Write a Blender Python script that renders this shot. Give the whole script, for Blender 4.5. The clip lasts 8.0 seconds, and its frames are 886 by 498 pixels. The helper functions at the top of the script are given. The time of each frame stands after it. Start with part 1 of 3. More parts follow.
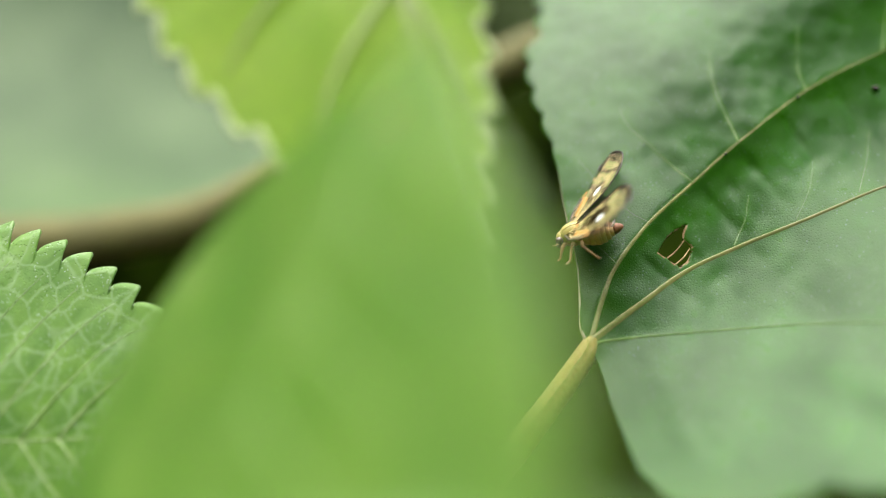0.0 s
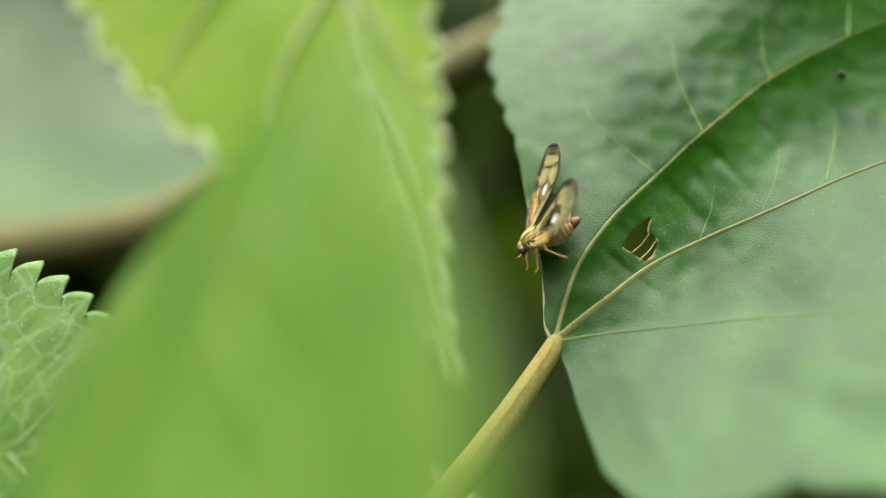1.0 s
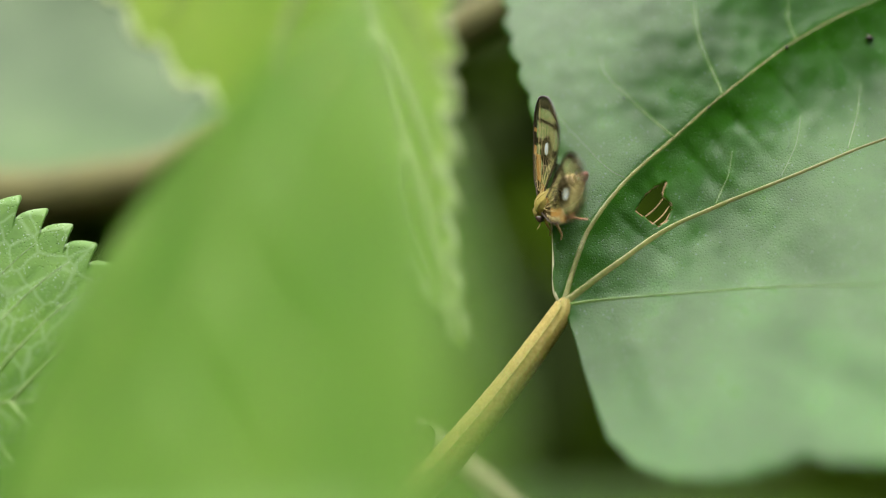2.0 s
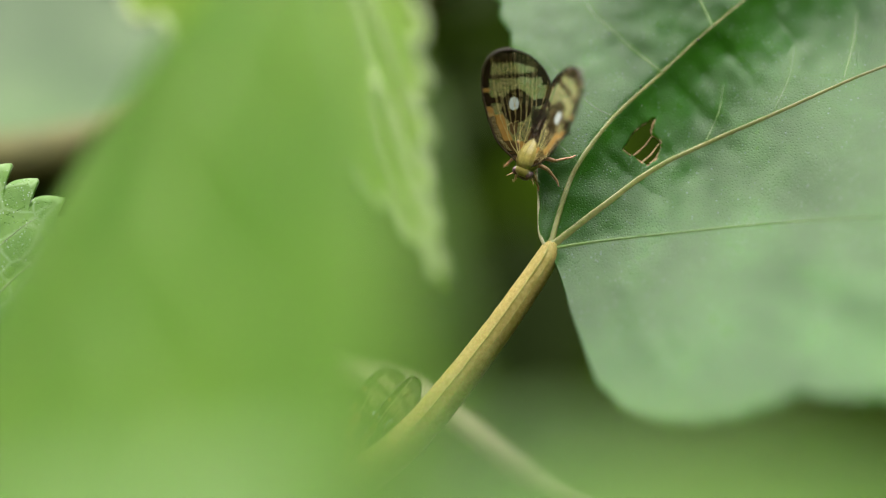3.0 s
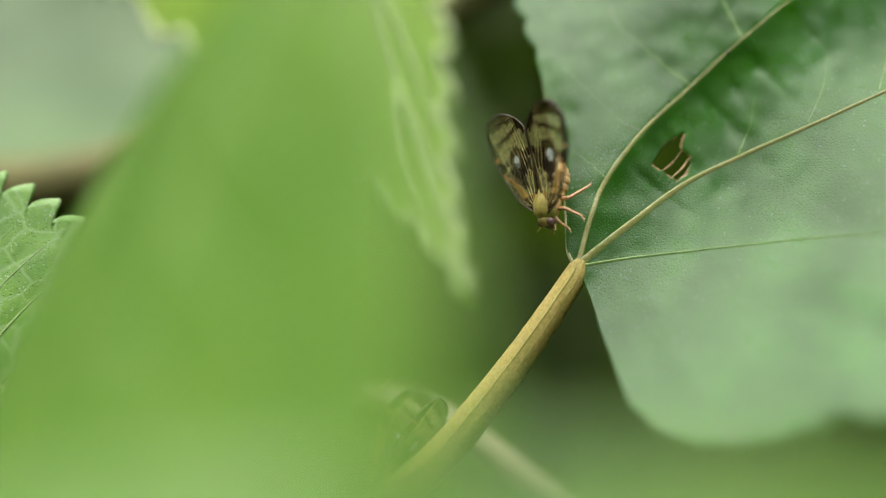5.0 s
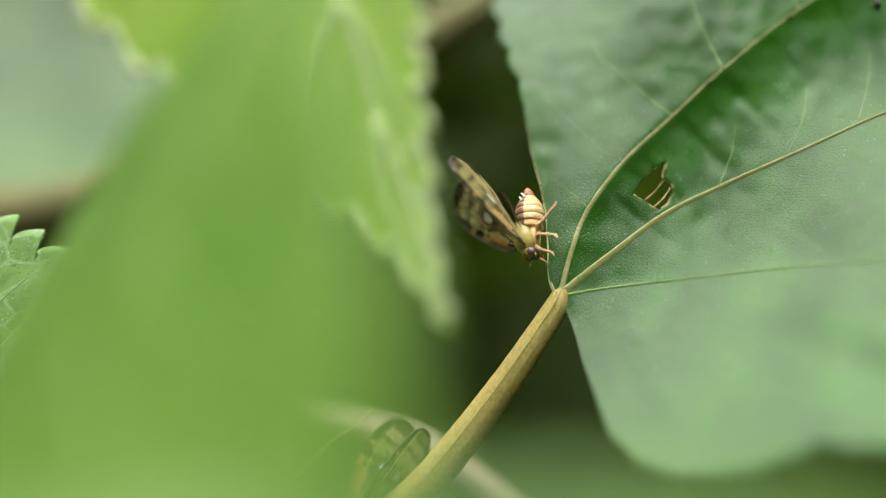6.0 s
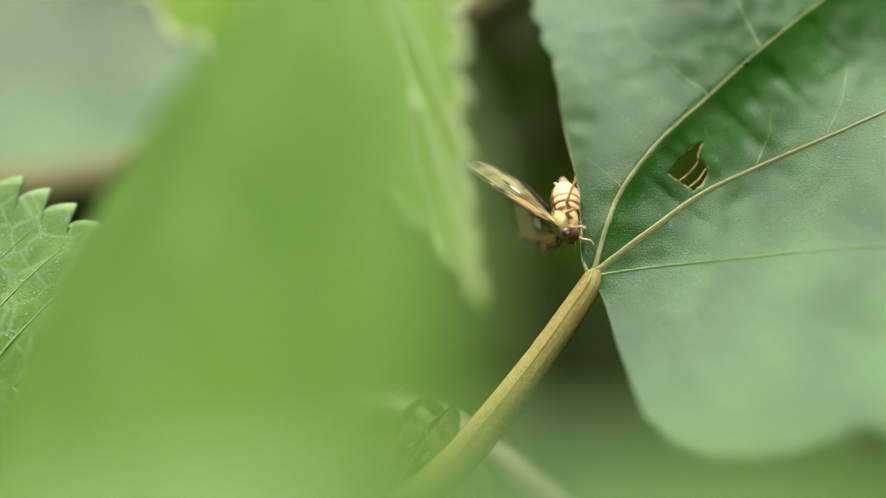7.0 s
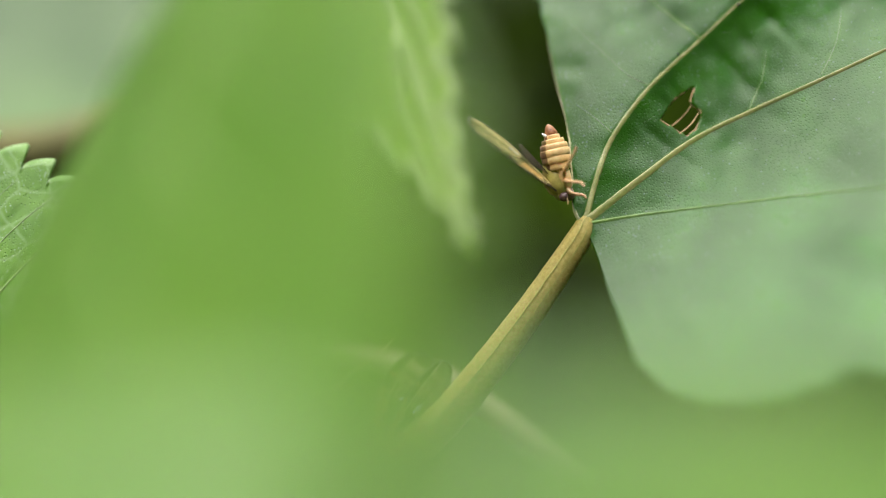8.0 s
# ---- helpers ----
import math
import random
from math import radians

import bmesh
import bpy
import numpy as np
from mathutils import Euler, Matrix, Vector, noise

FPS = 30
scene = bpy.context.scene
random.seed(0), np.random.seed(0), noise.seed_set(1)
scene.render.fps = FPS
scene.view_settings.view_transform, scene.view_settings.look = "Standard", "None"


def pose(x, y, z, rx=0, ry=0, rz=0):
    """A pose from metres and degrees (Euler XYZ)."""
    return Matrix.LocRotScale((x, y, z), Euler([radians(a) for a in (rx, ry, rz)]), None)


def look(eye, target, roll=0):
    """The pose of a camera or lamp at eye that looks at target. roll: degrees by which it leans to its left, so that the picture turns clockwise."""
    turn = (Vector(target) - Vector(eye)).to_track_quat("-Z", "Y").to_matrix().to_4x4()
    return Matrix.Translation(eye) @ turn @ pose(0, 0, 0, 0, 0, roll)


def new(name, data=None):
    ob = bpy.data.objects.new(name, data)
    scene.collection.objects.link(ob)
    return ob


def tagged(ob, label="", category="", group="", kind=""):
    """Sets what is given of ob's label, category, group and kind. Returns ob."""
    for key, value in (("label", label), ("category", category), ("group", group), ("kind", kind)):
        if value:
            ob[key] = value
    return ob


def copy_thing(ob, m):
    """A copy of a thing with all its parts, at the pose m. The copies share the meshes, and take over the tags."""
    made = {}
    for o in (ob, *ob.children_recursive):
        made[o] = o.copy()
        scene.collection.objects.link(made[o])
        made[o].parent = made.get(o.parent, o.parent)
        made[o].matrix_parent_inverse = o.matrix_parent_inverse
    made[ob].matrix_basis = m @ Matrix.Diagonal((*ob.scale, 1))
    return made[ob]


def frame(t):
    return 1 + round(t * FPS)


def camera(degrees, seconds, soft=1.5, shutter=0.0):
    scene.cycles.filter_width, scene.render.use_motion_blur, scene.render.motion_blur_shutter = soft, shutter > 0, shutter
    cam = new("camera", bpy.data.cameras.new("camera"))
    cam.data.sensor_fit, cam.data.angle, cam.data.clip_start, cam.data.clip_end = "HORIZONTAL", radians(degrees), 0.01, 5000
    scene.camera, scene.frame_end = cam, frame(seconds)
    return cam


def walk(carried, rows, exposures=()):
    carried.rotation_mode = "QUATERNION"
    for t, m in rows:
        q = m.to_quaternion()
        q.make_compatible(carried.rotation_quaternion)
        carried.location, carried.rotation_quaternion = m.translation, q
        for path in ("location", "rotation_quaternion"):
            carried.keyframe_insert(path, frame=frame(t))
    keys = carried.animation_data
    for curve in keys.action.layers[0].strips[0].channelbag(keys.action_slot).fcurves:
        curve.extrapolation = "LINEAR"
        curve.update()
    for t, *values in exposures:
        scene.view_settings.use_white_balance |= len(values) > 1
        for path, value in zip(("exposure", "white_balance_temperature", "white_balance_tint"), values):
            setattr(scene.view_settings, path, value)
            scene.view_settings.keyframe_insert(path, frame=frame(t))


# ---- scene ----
cam = camera(52.0, 8.0, soft=1.1)
cam.data.dof.use_dof = True
cam.data.dof.focus_distance = 0.0708
cam.data.dof.aperture_fstop = 5.3
MM = 0.001

# seconds, eye in millimetres, then pitch, roll, yaw in degrees
PATH = [
    (0.0, -13.67, -77.26, 4.08, 2.79, -1.09, -0.88),
    (0.5, -12.69, -76.20, 4.35, 2.09, -0.93, -1.49),
    (1.0, -11.09, -75.69, 5.31, 1.91, 0.31, -1.43),
    (1.2, -10.71, -75.40, 5.57, 1.94, 0.23, -1.10),
    (2.3, -10.26, -73.33, 3.64, -1.04, -1.53, -0.45),
    (2.5, -9.46, -72.49, 2.06, -1.21, -0.78, -0.36),
    (3.0, -8.67, -71.51, 2.68, -2.07, 0.23, -0.31),
    (3.5, -8.76, -71.23, 1.89, -1.41, -0.65, 0.43),
    (4.0, -8.46, -71.16, 2.03, -2.36, 0.34, 1.28),
    (4.5, -8.88, -70.45, 2.01, -1.98, 0.82, 1.00),
    (5.8, -7.90, -69.97, 1.67, 1.94, 0.06, 1.47),
    (6.0, -7.37, -70.20, 2.29, 1.24, 0.73, 1.23),
    (6.5, -8.24, -69.86, 2.55, 0.84, 0.75, 0.60),
    (7.0, -8.74, -69.72, 1.45, 0.58, 0.01, 2.14),
    (7.5, -9.26, -69.05, 0.97, -1.62, 0.64, 1.71),
    (8.0, -8.63, -68.45, 0.06, -1.41, 0.88, 1.58),
]
walk(cam, [(t, pose(x * MM, y * MM, z * MM, 90 + pitch, roll, yaw)) for t, x, y, z, pitch, roll, yaw in PATH],
     [(0.0, 1.54), (1.2, 1.5), (2.3, 1.42), (8.0, 1.44)])

# ---- world, sun ----
world = bpy.data.worlds.new("sky")
world.use_nodes = True
scene.world = world
wn = world.node_tree.nodes
sky = wn.new("ShaderNodeTexSky")
sky.sky_type = "NISHITA"
sky.sun_disc = False
sky.sun_elevation = radians(65)
sky.sun_rotation = radians(-121)
wn["Background"].inputs["Strength"].default_value = 0.11
haze = wn.new("ShaderNodeHueSaturation")
haze.inputs["Saturation"].default_value = 0.62
world.node_tree.links.new(sky.outputs["Color"], haze.inputs["Color"])
world.node_tree.links.new(haze.outputs["Color"], wn["Background"].inputs["Color"])
sun = new("sun", bpy.data.lights.new("sun", "SUN"))
sun.data.energy = 4.9
sun.data.angle = radians(85)
sun.data.color = (1.0, 0.96, 0.87)
sun.matrix_basis = look((-0.22, -0.13, 0.95), (0, 0, 0))


# ---- materials ----
def material(name):
    m = bpy.data.materials.new(name)
    m.use_nodes = True
    nt = m.node_tree
    return m, nt, nt.nodes, nt.links, nt.nodes["Principled BSDF"]


def ramp_node(nodes, links, fac, stops):
    r = nodes.new("ShaderNodeValToRGB")
    while len(r.color_ramp.elements) < len(stops):
        r.color_ramp.elements.new(0.5)
    for e, (p, c) in zip(r.color_ramp.elements, stops):
        e.position, e.color = p, (*c, 1)
    links.new(fac, r.inputs["Fac"])
    return r.outputs["Color"]


def noise_node(nodes, links, co, scale, detail=3, rough=0.55):
    n = nodes.new("ShaderNodeTexNoise")
    n.inputs["Scale"].default_value = scale
    n.inputs["Detail"].default_value = detail
    n.inputs["Roughness"].default_value = rough
    links.new(co, n.inputs["Vector"])
    return n.outputs["Fac"]


def mix_rgb(nodes, links, fac, a, b, mode="MIX"):
    n = nodes.new("ShaderNodeMix")
    n.data_type, n.blend_type = "RGBA", mode
    for sock, v in ((n.inputs[0], fac), (n.inputs[6], a), (n.inputs[7], b)):
        if isinstance(v, (int, float)):
            sock.default_value = v
        elif isinstance(v, tuple):
            sock.default_value = (*v, 1)
        else:
            links.new(v, sock)
    return n.outputs[2]


def leaf_material(name, dark, light, glow, through_share, rough=0.4, net=0.0, net_size=1.6, net_color=(0.25, 0.36, 0.1),
                  pits=0.0, pit_size=0.28, patch_size=9.0, ripple=0.25, spec=0.5, pit_dark=0.0,
                  sheen=0.0, bloom=0.0, bloom_color=(0.15, 0.24, 0.11), fleck=0.0, fleck_size=0.4):
    """Leaf tissue: two-scale mottling, a net of small veins, fine pits, and light that comes through."""
    m, nt, nodes, links, bsdf = material(name)
    co = nodes.new("ShaderNodeTexCoord").outputs["Object"]
    big = noise_node(nodes, links, co, 1 / (patch_size * MM), 3)
    fine = noise_node(nodes, links, co, 1 / (0.5 * MM), 4)
    col = ramp_node(nodes, links, big, [(0.3, dark), (0.7, light)])
    col = mix_rgb(nodes, links, 0.25, col, ramp_node(nodes, links, fine, [(0.3, (0.25, 0.25, 0.25)), (0.75, (0.75, 0.75, 0.75))]), "OVERLAY")
    if bloom:
        wax = noise_node(nodes, links, co, 1 / (2.2 * MM), 5, 0.65)
        wax = ramp_node(nodes, links, wax, [(0.38, (0, 0, 0)), (0.62, (bloom,) * 3)])
        col = mix_rgb(nodes, links, wax, col, bloom_color)
    if fleck:
        v3 = nodes.new("ShaderNodeTexVoronoi")
        v3.inputs["Scale"].default_value = 1 / (fleck_size * MM)
        links.new(co, v3.inputs["Vector"])
        dots = ramp_node(nodes, links, v3.outputs["Distance"], [(0.10, (1, 1, 1)), (0.26, (0, 0, 0))])
        spread = ramp_node(nodes, links, noise_node(nodes, links, co, 1 / (1.4 * MM), 3), [(0.46, (0, 0, 0)), (0.58, (fleck,) * 3)])
        col = mix_rgb(nodes, links, mix_rgb(nodes, links, 1.0, dots, spread, "MULTIPLY"), col, (0.62, 0.68, 0.58))
    height = nodes.new("ShaderNodeMath")
    height.operation = "MULTIPLY"
    links.new(fine, height.inputs[0])
    height.inputs[1].default_value = ripple
    height = height.outputs[0]
    if net:
        warp = nodes.new("ShaderNodeVectorMath")
        warp.operation = "ADD"
        wob = nodes.new("ShaderNodeTexNoise")
        wob.inputs["Scale"].default_value = 1 / (2.0 * MM)
        links.new(co, wob.inputs["Vector"])
        sc = nodes.new("ShaderNodeVectorMath")
        sc.operation = "SCALE"
        sc.inputs["Scale"].default_value = 0.9 * MM
        links.new(wob.outputs["Color"], sc.inputs[0])
        links.new(co, warp.inputs[0])
        links.new(sc.outputs[0], warp.inputs[1])
        v = nodes.new("ShaderNodeTexVoronoi")
        v.feature = "DISTANCE_TO_EDGE"
        v.inputs["Scale"].default_value = 1 / (net_size * MM)
        links.new(warp.outputs[0], v.inputs["Vector"])
        line = ramp_node(nodes, links, v.outputs["Distance"], [(0.0, (1, 1, 1)), (0.07, (0, 0, 0))])
        share = nodes.new("ShaderNodeMath")
        share.operation = "MULTIPLY"
        links.new(line, share.inputs[0])
        share.inputs[1].default_value = net
        col = mix_rgb(nodes, links, share.outputs[0], col, net_color)
        dome = nodes.new("ShaderNodeMath")
        dome.operation = "MULTIPLY_ADD"
        links.new(v.outputs["Distance"], dome.inputs[0])
        dome.inputs[1].default_value = 1.6 * net
        links.new(height, dome.inputs[2])
        height = dome.outputs[0]
    gloss = None
    if pits:
        v2 = nodes.new("ShaderNodeTexVoronoi")
        v2.inputs["Scale"].default_value = 1 / (pit_size * MM)
        v2.inputs["Randomness"].default_value = 0.8
        if pit_dark:
            v2.voronoi_dimensions = "2D"
            apart, plane = nodes.new("ShaderNodeSeparateXYZ"), nodes.new("ShaderNodeCombineXYZ")
            links.new(co, apart.inputs[0])
            links.new(apart.outputs["X"], plane.inputs["X"])
            links.new(apart.outputs["Z"], plane.inputs["Y"])
            links.new(plane.outputs[0], v2.inputs["Vector"])
        else:
            links.new(co, v2.inputs["Vector"])
        pit = nodes.new("ShaderNodeMath")
        pit.operation = "MULTIPLY_ADD"
        pit.inputs[1].default_value = pits
        links.new(height, pit.inputs[2])
        height = pit.outputs[0]
        rise = ramp_node(nodes, links, v2.outputs["Distance"], [(0.14, (0, 0, 0)), (0.30, (1, 1, 1))])
        links.new(rise, pit.inputs[0])
        if pit_dark:
            dot = ramp_node(nodes, links, v2.outputs["Distance"], [(0.13, (1 - pit_dark,) * 3), (0.27, (1, 1, 1))])
            some = ramp_node(nodes, links, noise_node(nodes, links, co, 1 / (4.0 * MM), 3), [(0.40, (0.15, 0.15, 0.15)), (0.62, (1, 1, 1))])
            dot = mix_rgb(nodes, links, some, (1, 1, 1), dot)
            col = mix_rgb(nodes, links, 1.0, col, dot, "MULTIPLY")
            matt = nodes.new("ShaderNodeMath")
            matt.operation = "MULTIPLY"
            links.new(dot, matt.inputs[0])
            matt.inputs[1].default_value = spec
            gloss = matt.outputs[0]
    bump = nodes.new("ShaderNodeBump")
    bump.inputs["Strength"].default_value = 0.6
    bump.inputs["Distance"].default_value = 0.12 * MM
    links.new(height, bump.inputs["Height"])
    links.new(col, bsdf.inputs["Base Color"])
    rgh = ramp_node(nodes, links, big, [(0.3, (rough + 0.08,) * 3), (0.7, (rough - 0.06,) * 3)])
    links.new(rgh, bsdf.inputs["Roughness"])
    links.new(bump.outputs["Normal"], bsdf.inputs["Normal"])
    bsdf.inputs["Specular IOR Level"].default_value = spec
    if gloss:
        links.new(gloss, bsdf.inputs["Specular IOR Level"])
    bsdf.inputs["Sheen Weight"].default_value = sheen
    bsdf.inputs["Sheen Roughness"].default_value = 0.45
    bsdf.inputs["Sheen Tint"].default_value = (0.92, 1.0, 0.86, 1)
    tr = nodes.new("ShaderNodeBsdfTranslucent")
    links.new(mix_rgb(nodes, links, 0.75, col, glow), tr.inputs["Color"])
    links.new(bump.outputs["Normal"], tr.inputs["Normal"])
    mx = nodes.new("ShaderNodeMixShader")
    mx.inputs["Fac"].default_value = through_share
    links.new(bsdf.outputs[0], mx.inputs[1])
    links.new(tr.outputs[0], mx.inputs[2])
    links.new(mx.outputs[0], nodes["Material Output"].inputs["Surface"])
    return m


def plain_material(name, a, b, size, rough=0.5, bump=0.3, depth=0.08, sss=0.0, coat=0.0, spec=0.5):
    """Two mottled colours, noise of the given size in millimetres, with fine relief."""
    m, nt, nodes, links, bsdf = material(name)
    co = nodes.new("ShaderNodeTexCoord").outputs["Object"]
    n1 = noise_node(nodes, links, co, 1 / (size * MM), 4)
    n2 = noise_node(nodes, links, co, 4.3 / (size * MM), 3)
    col = ramp_node(nodes, links, n1, [(0.32, a), (0.68, b)])
    col = mix_rgb(nodes, links, 0.3, col, ramp_node(nodes, links, n2, [(0.3, (0.3, 0.3, 0.3)), (0.7, (0.7, 0.7, 0.7))]), "OVERLAY")
    links.new(col, bsdf.inputs["Base Color"])
    bsdf.inputs["Roughness"].default_value = rough
    bsdf.inputs["Specular IOR Level"].default_value = spec
    bsdf.inputs["Coat Weight"].default_value = coat
    if sss:
        bsdf.inputs["Subsurface Weight"].default_value = sss
        bsdf.inputs["Subsurface Radius"].default_value = (1.0, 0.6, 0.3)
        bsdf.inputs["Subsurface Scale"].default_value = 0.3 * MM
    bp = nodes.new("ShaderNodeBump")
    bp.inputs["Strength"].default_value = bump
    bp.inputs["Distance"].default_value = depth * MM
    links.new(n2, bp.inputs["Height"])
    links.new(bp.outputs["Normal"], bsdf.inputs["Normal"])
    return m


def film_material(name, color, clear, rough=0.25):
    """Thin wing membrane: part tinted film, part open to the light behind."""
    m, nt, nodes, links, bsdf = material(name)
    co = nodes.new("ShaderNodeTexCoord").outputs["Object"]
    n1 = noise_node(nodes, links, co, 1 / (0.5 * MM), 3)
    links.new(ramp_node(nodes, links, n1, [(0.3, tuple(c * 0.75 for c in color)), (0.7, color)]), bsdf.inputs["Base Color"])
    bsdf.inputs["Roughness"].default_value = rough
    bsdf.inputs["Specular IOR Level"].default_value = 0.12
    tp = nodes.new("ShaderNodeBsdfTransparent")
    tp.inputs["Color"].default_value = (0.93, 0.95, 0.86, 1)
    mx = nodes.new("ShaderNodeMixShader")
    mx.inputs["Fac"].default_value = clear
    links.new(bsdf.outputs[0], mx.inputs[1])
    links.new(tp.outputs[0], mx.inputs[2])
    links.new(mx.outputs[0], nodes["Material Output"].inputs["Surface"])
    return m


MAIN = leaf_material("dark_green_leaf", (0.013, 0.070, 0.002), (0.030, 0.138, 0.004), (0.23, 0.57, 0.016), 0.44, rough=0.32, net=0.04, net_size=1.3,
                     net_color=(0.08, 0.22, 0.05), pits=0.22, pit_size=0.25, patch_size=5, spec=0.5, ripple=0.06, pit_dark=0.2, bloom=0.06, fleck=0.2, fleck_size=0.42)
TOOTHED = leaf_material("hairy_green_leaf", (0.066, 0.18, 0.018), (0.15, 0.30, 0.045), (0.32, 0.60, 0.07), 0.36, rough=0.42, net=0.5, net_size=2.4,
                        net_color=(0.30, 0.44, 0.20), pits=0.8, pit_size=0.3, patch_size=4, ripple=0.3, spec=0.3, sheen=0.4, fleck=0.85, fleck_size=0.27)
LIGHT = leaf_material("young_yellow_green_leaf", (0.24, 0.44, 0.05), (0.50, 0.65, 0.16), (0.70, 0.90, 0.15), 0.54, rough=0.5, net=0.4, net_size=2.2, patch_size=10)
NEAR = leaf_material("soft_green_leaf", (0.092, 0.22, 0.026), (0.21, 0.35, 0.072), (0.38, 0.66, 0.075), 0.52, rough=0.36, patch_size=7, spec=0.6)
PALE = leaf_material("pale_glossy_leaf", (0.028, 0.074, 0.018), (0.085, 0.155, 0.048), (0.16, 0.30, 0.07), 0.25, rough=0.45, patch_size=30, spec=0.3)
# leaf green darkened so that the colour itself holds the shade
SHADE = leaf_material("leaf_painted_shade", (0.009, 0.018, 0.001), (0.020, 0.036, 0.002), (0.05, 0.09, 0.006), 0.25, rough=0.7, patch_size=25, spec=0.1)
VEIN = plain_material("pale_vein", (0.13, 0.25, 0.05), (0.20, 0.32, 0.08), 1.2, rough=0.45, bump=0.4)
MIDRIB = plain_material("tan_green_vein", (0.14, 0.17, 0.042), (0.215, 0.21, 0.07), 1.0, rough=0.45, bump=0.4)
EDGE = plain_material("pale_leaf_margin", (0.36, 0.36, 0.18), (0.50, 0.47, 0.28), 0.6, rough=0.6, bump=0.7)
SVEIN = plain_material("soft_vein", (0.26, 0.44, 0.12), (0.32, 0.49, 0.16), 1.5, rough=0.5)
TVEIN = plain_material("hairy_vein", (0.17, 0.27, 0.08), (0.24, 0.34, 0.12), 1.0, rough=0.5, bump=0.5)
YVEIN = plain_material("light_vein", (0.38, 0.50, 0.18), (0.48, 0.58, 0.26), 1.5, rough=0.5)
STALK = plain_material("tan_green_stalk", (0.275, 0.22, 0.042), (0.43, 0.34, 0.10), 0.28, rough=0.5, bump=0.8, depth=0.08, sss=0.2)
GROOVE = plain_material("yellow_green_groove", (0.26, 0.25, 0.05), (0.36, 0.33, 0.09), 0.5, rough=0.5)
BEIGE = plain_material("beige_stem", (0.32, 0.28, 0.17), (0.42, 0.36, 0.24), 3, rough=0.7)
BROWN = plain_material("brown_stem", (0.075, 0.074, 0.018), (0.12, 0.112, 0.032), 4, rough=0.8)
SCAR = plain_material("dry_brown_edge", (0.15, 0.085, 0.035), (0.40, 0.28, 0.14), 0.5, rough=0.8, bump=0.8)
RIM = plain_material("hairy_pale_edge", (0.40, 0.52, 0.22), (0.56, 0.64, 0.36), 0.8, rough=0.8)
SOIL = plain_material("dark_soil", (0.020, 0.014, 0.008), (0.05, 0.036, 0.02), 14, rough=0.95, bump=1.0, depth=3)
# near-black green: the deep shade of the undergrowth is put into the colour
THICKET = plain_material("foliage_painted_shade", (0.003, 0.005, 0.001), (0.045, 0.085, 0.003), 70, rough=1.0, bump=0.6, depth=4, spec=0.05)
SPECK = plain_material("dark_speck", (0.02, 0.015, 0.012), (0.05, 0.035, 0.025), 0.3, rough=0.6)
BODY = plain_material("yellow_green_shell", (0.27, 0.23, 0.055), (0.44, 0.36, 0.11), 0.6, rough=0.35, bump=0.3, sss=0.1)
BELLY = plain_material("tan_orange_belly", (0.62, 0.39, 0.17), (0.76, 0.54, 0.28), 0.5, rough=0.4, sss=0.2)
BELLY_DARK = plain_material("brown_belly_band", (0.50, 0.31, 0.14), (0.64, 0.43, 0.21), 0.4, rough=0.45)
TAIL = plain_material("rust_red_tail", (0.17, 0.065, 0.028), (0.32, 0.13, 0.055), 0.3, rough=0.5)
LEG = plain_material("tan_leg", (0.46, 0.27, 0.13), (0.60, 0.38, 0.20), 0.3, rough=0.4, sss=0.15)
EYE = plain_material("dark_purple_eye", (0.06, 0.03, 0.034), (0.17, 0.09, 0.10), 0.2, rough=0.15, coat=0.5)
FACE = plain_material("dark_brown_face", (0.07, 0.04, 0.025), (0.20, 0.11, 0.06), 0.3, rough=0.35)
WAX = plain_material("white_wax", (0.75, 0.75, 0.72), (0.85, 0.85, 0.82), 0.2, rough=0.7)
FILM = film_material("clear_wing_film", (0.42, 0.39, 0.17), 0.48)
BAND = film_material("dark_brown_wing_band", (0.026, 0.014, 0.008), 0.04)
TAWNY = film_material("orange_wing_patch", (0.55, 0.30, 0.09), 0.2)
BUFF = film_material("brown_wing_band", (0.10, 0.055, 0.024), 0.12)
BACK = plain_material("dark_brown_back", (0.12, 0.065, 0.032), (0.24, 0.14, 0.07), 0.4, rough=0.4)
SPOT = film_material("white_wing_spot", (0.74, 0.82, 0.90), 0.05)
HIND = film_material("smoky_brown_film", (0.045, 0.03, 0.028), 0.35)
WVEIN = plain_material("straw_wing_vein", (0.42, 0.34, 0.13), (0.58, 0.48, 0.22), 0.3, rough=0.4)
DVEIN = plain_material("dark_wing_edge", (0.03, 0.02, 0.012), (0.06, 0.04, 0.025), 0.3, rough=0.4)


# ---- mesh helpers, all in millimetres ----
def mesh_from(name, verts, faces, mats, smooth=True, slots=None):
    me = bpy.data.meshes.new(name)
    me.from_pydata([(x * MM, y * MM, z * MM) for x, y, z in verts], [], faces)
    for m in mats:
        me.materials.append(m)
    if slots is not None:
        me.polygons.foreach_set("material_index", slots)
    if smooth:
        me.polygons.foreach_set("use_smooth", [True] * len(me.polygons))
    me.update()
    return me


def part(name, mesh, parent, label="", at=None):
    ob = new(name, mesh)
    ob.parent = parent
    if at is not None:
        ob.matrix_basis = at
    if label:
        ob["label"] = label
    return ob


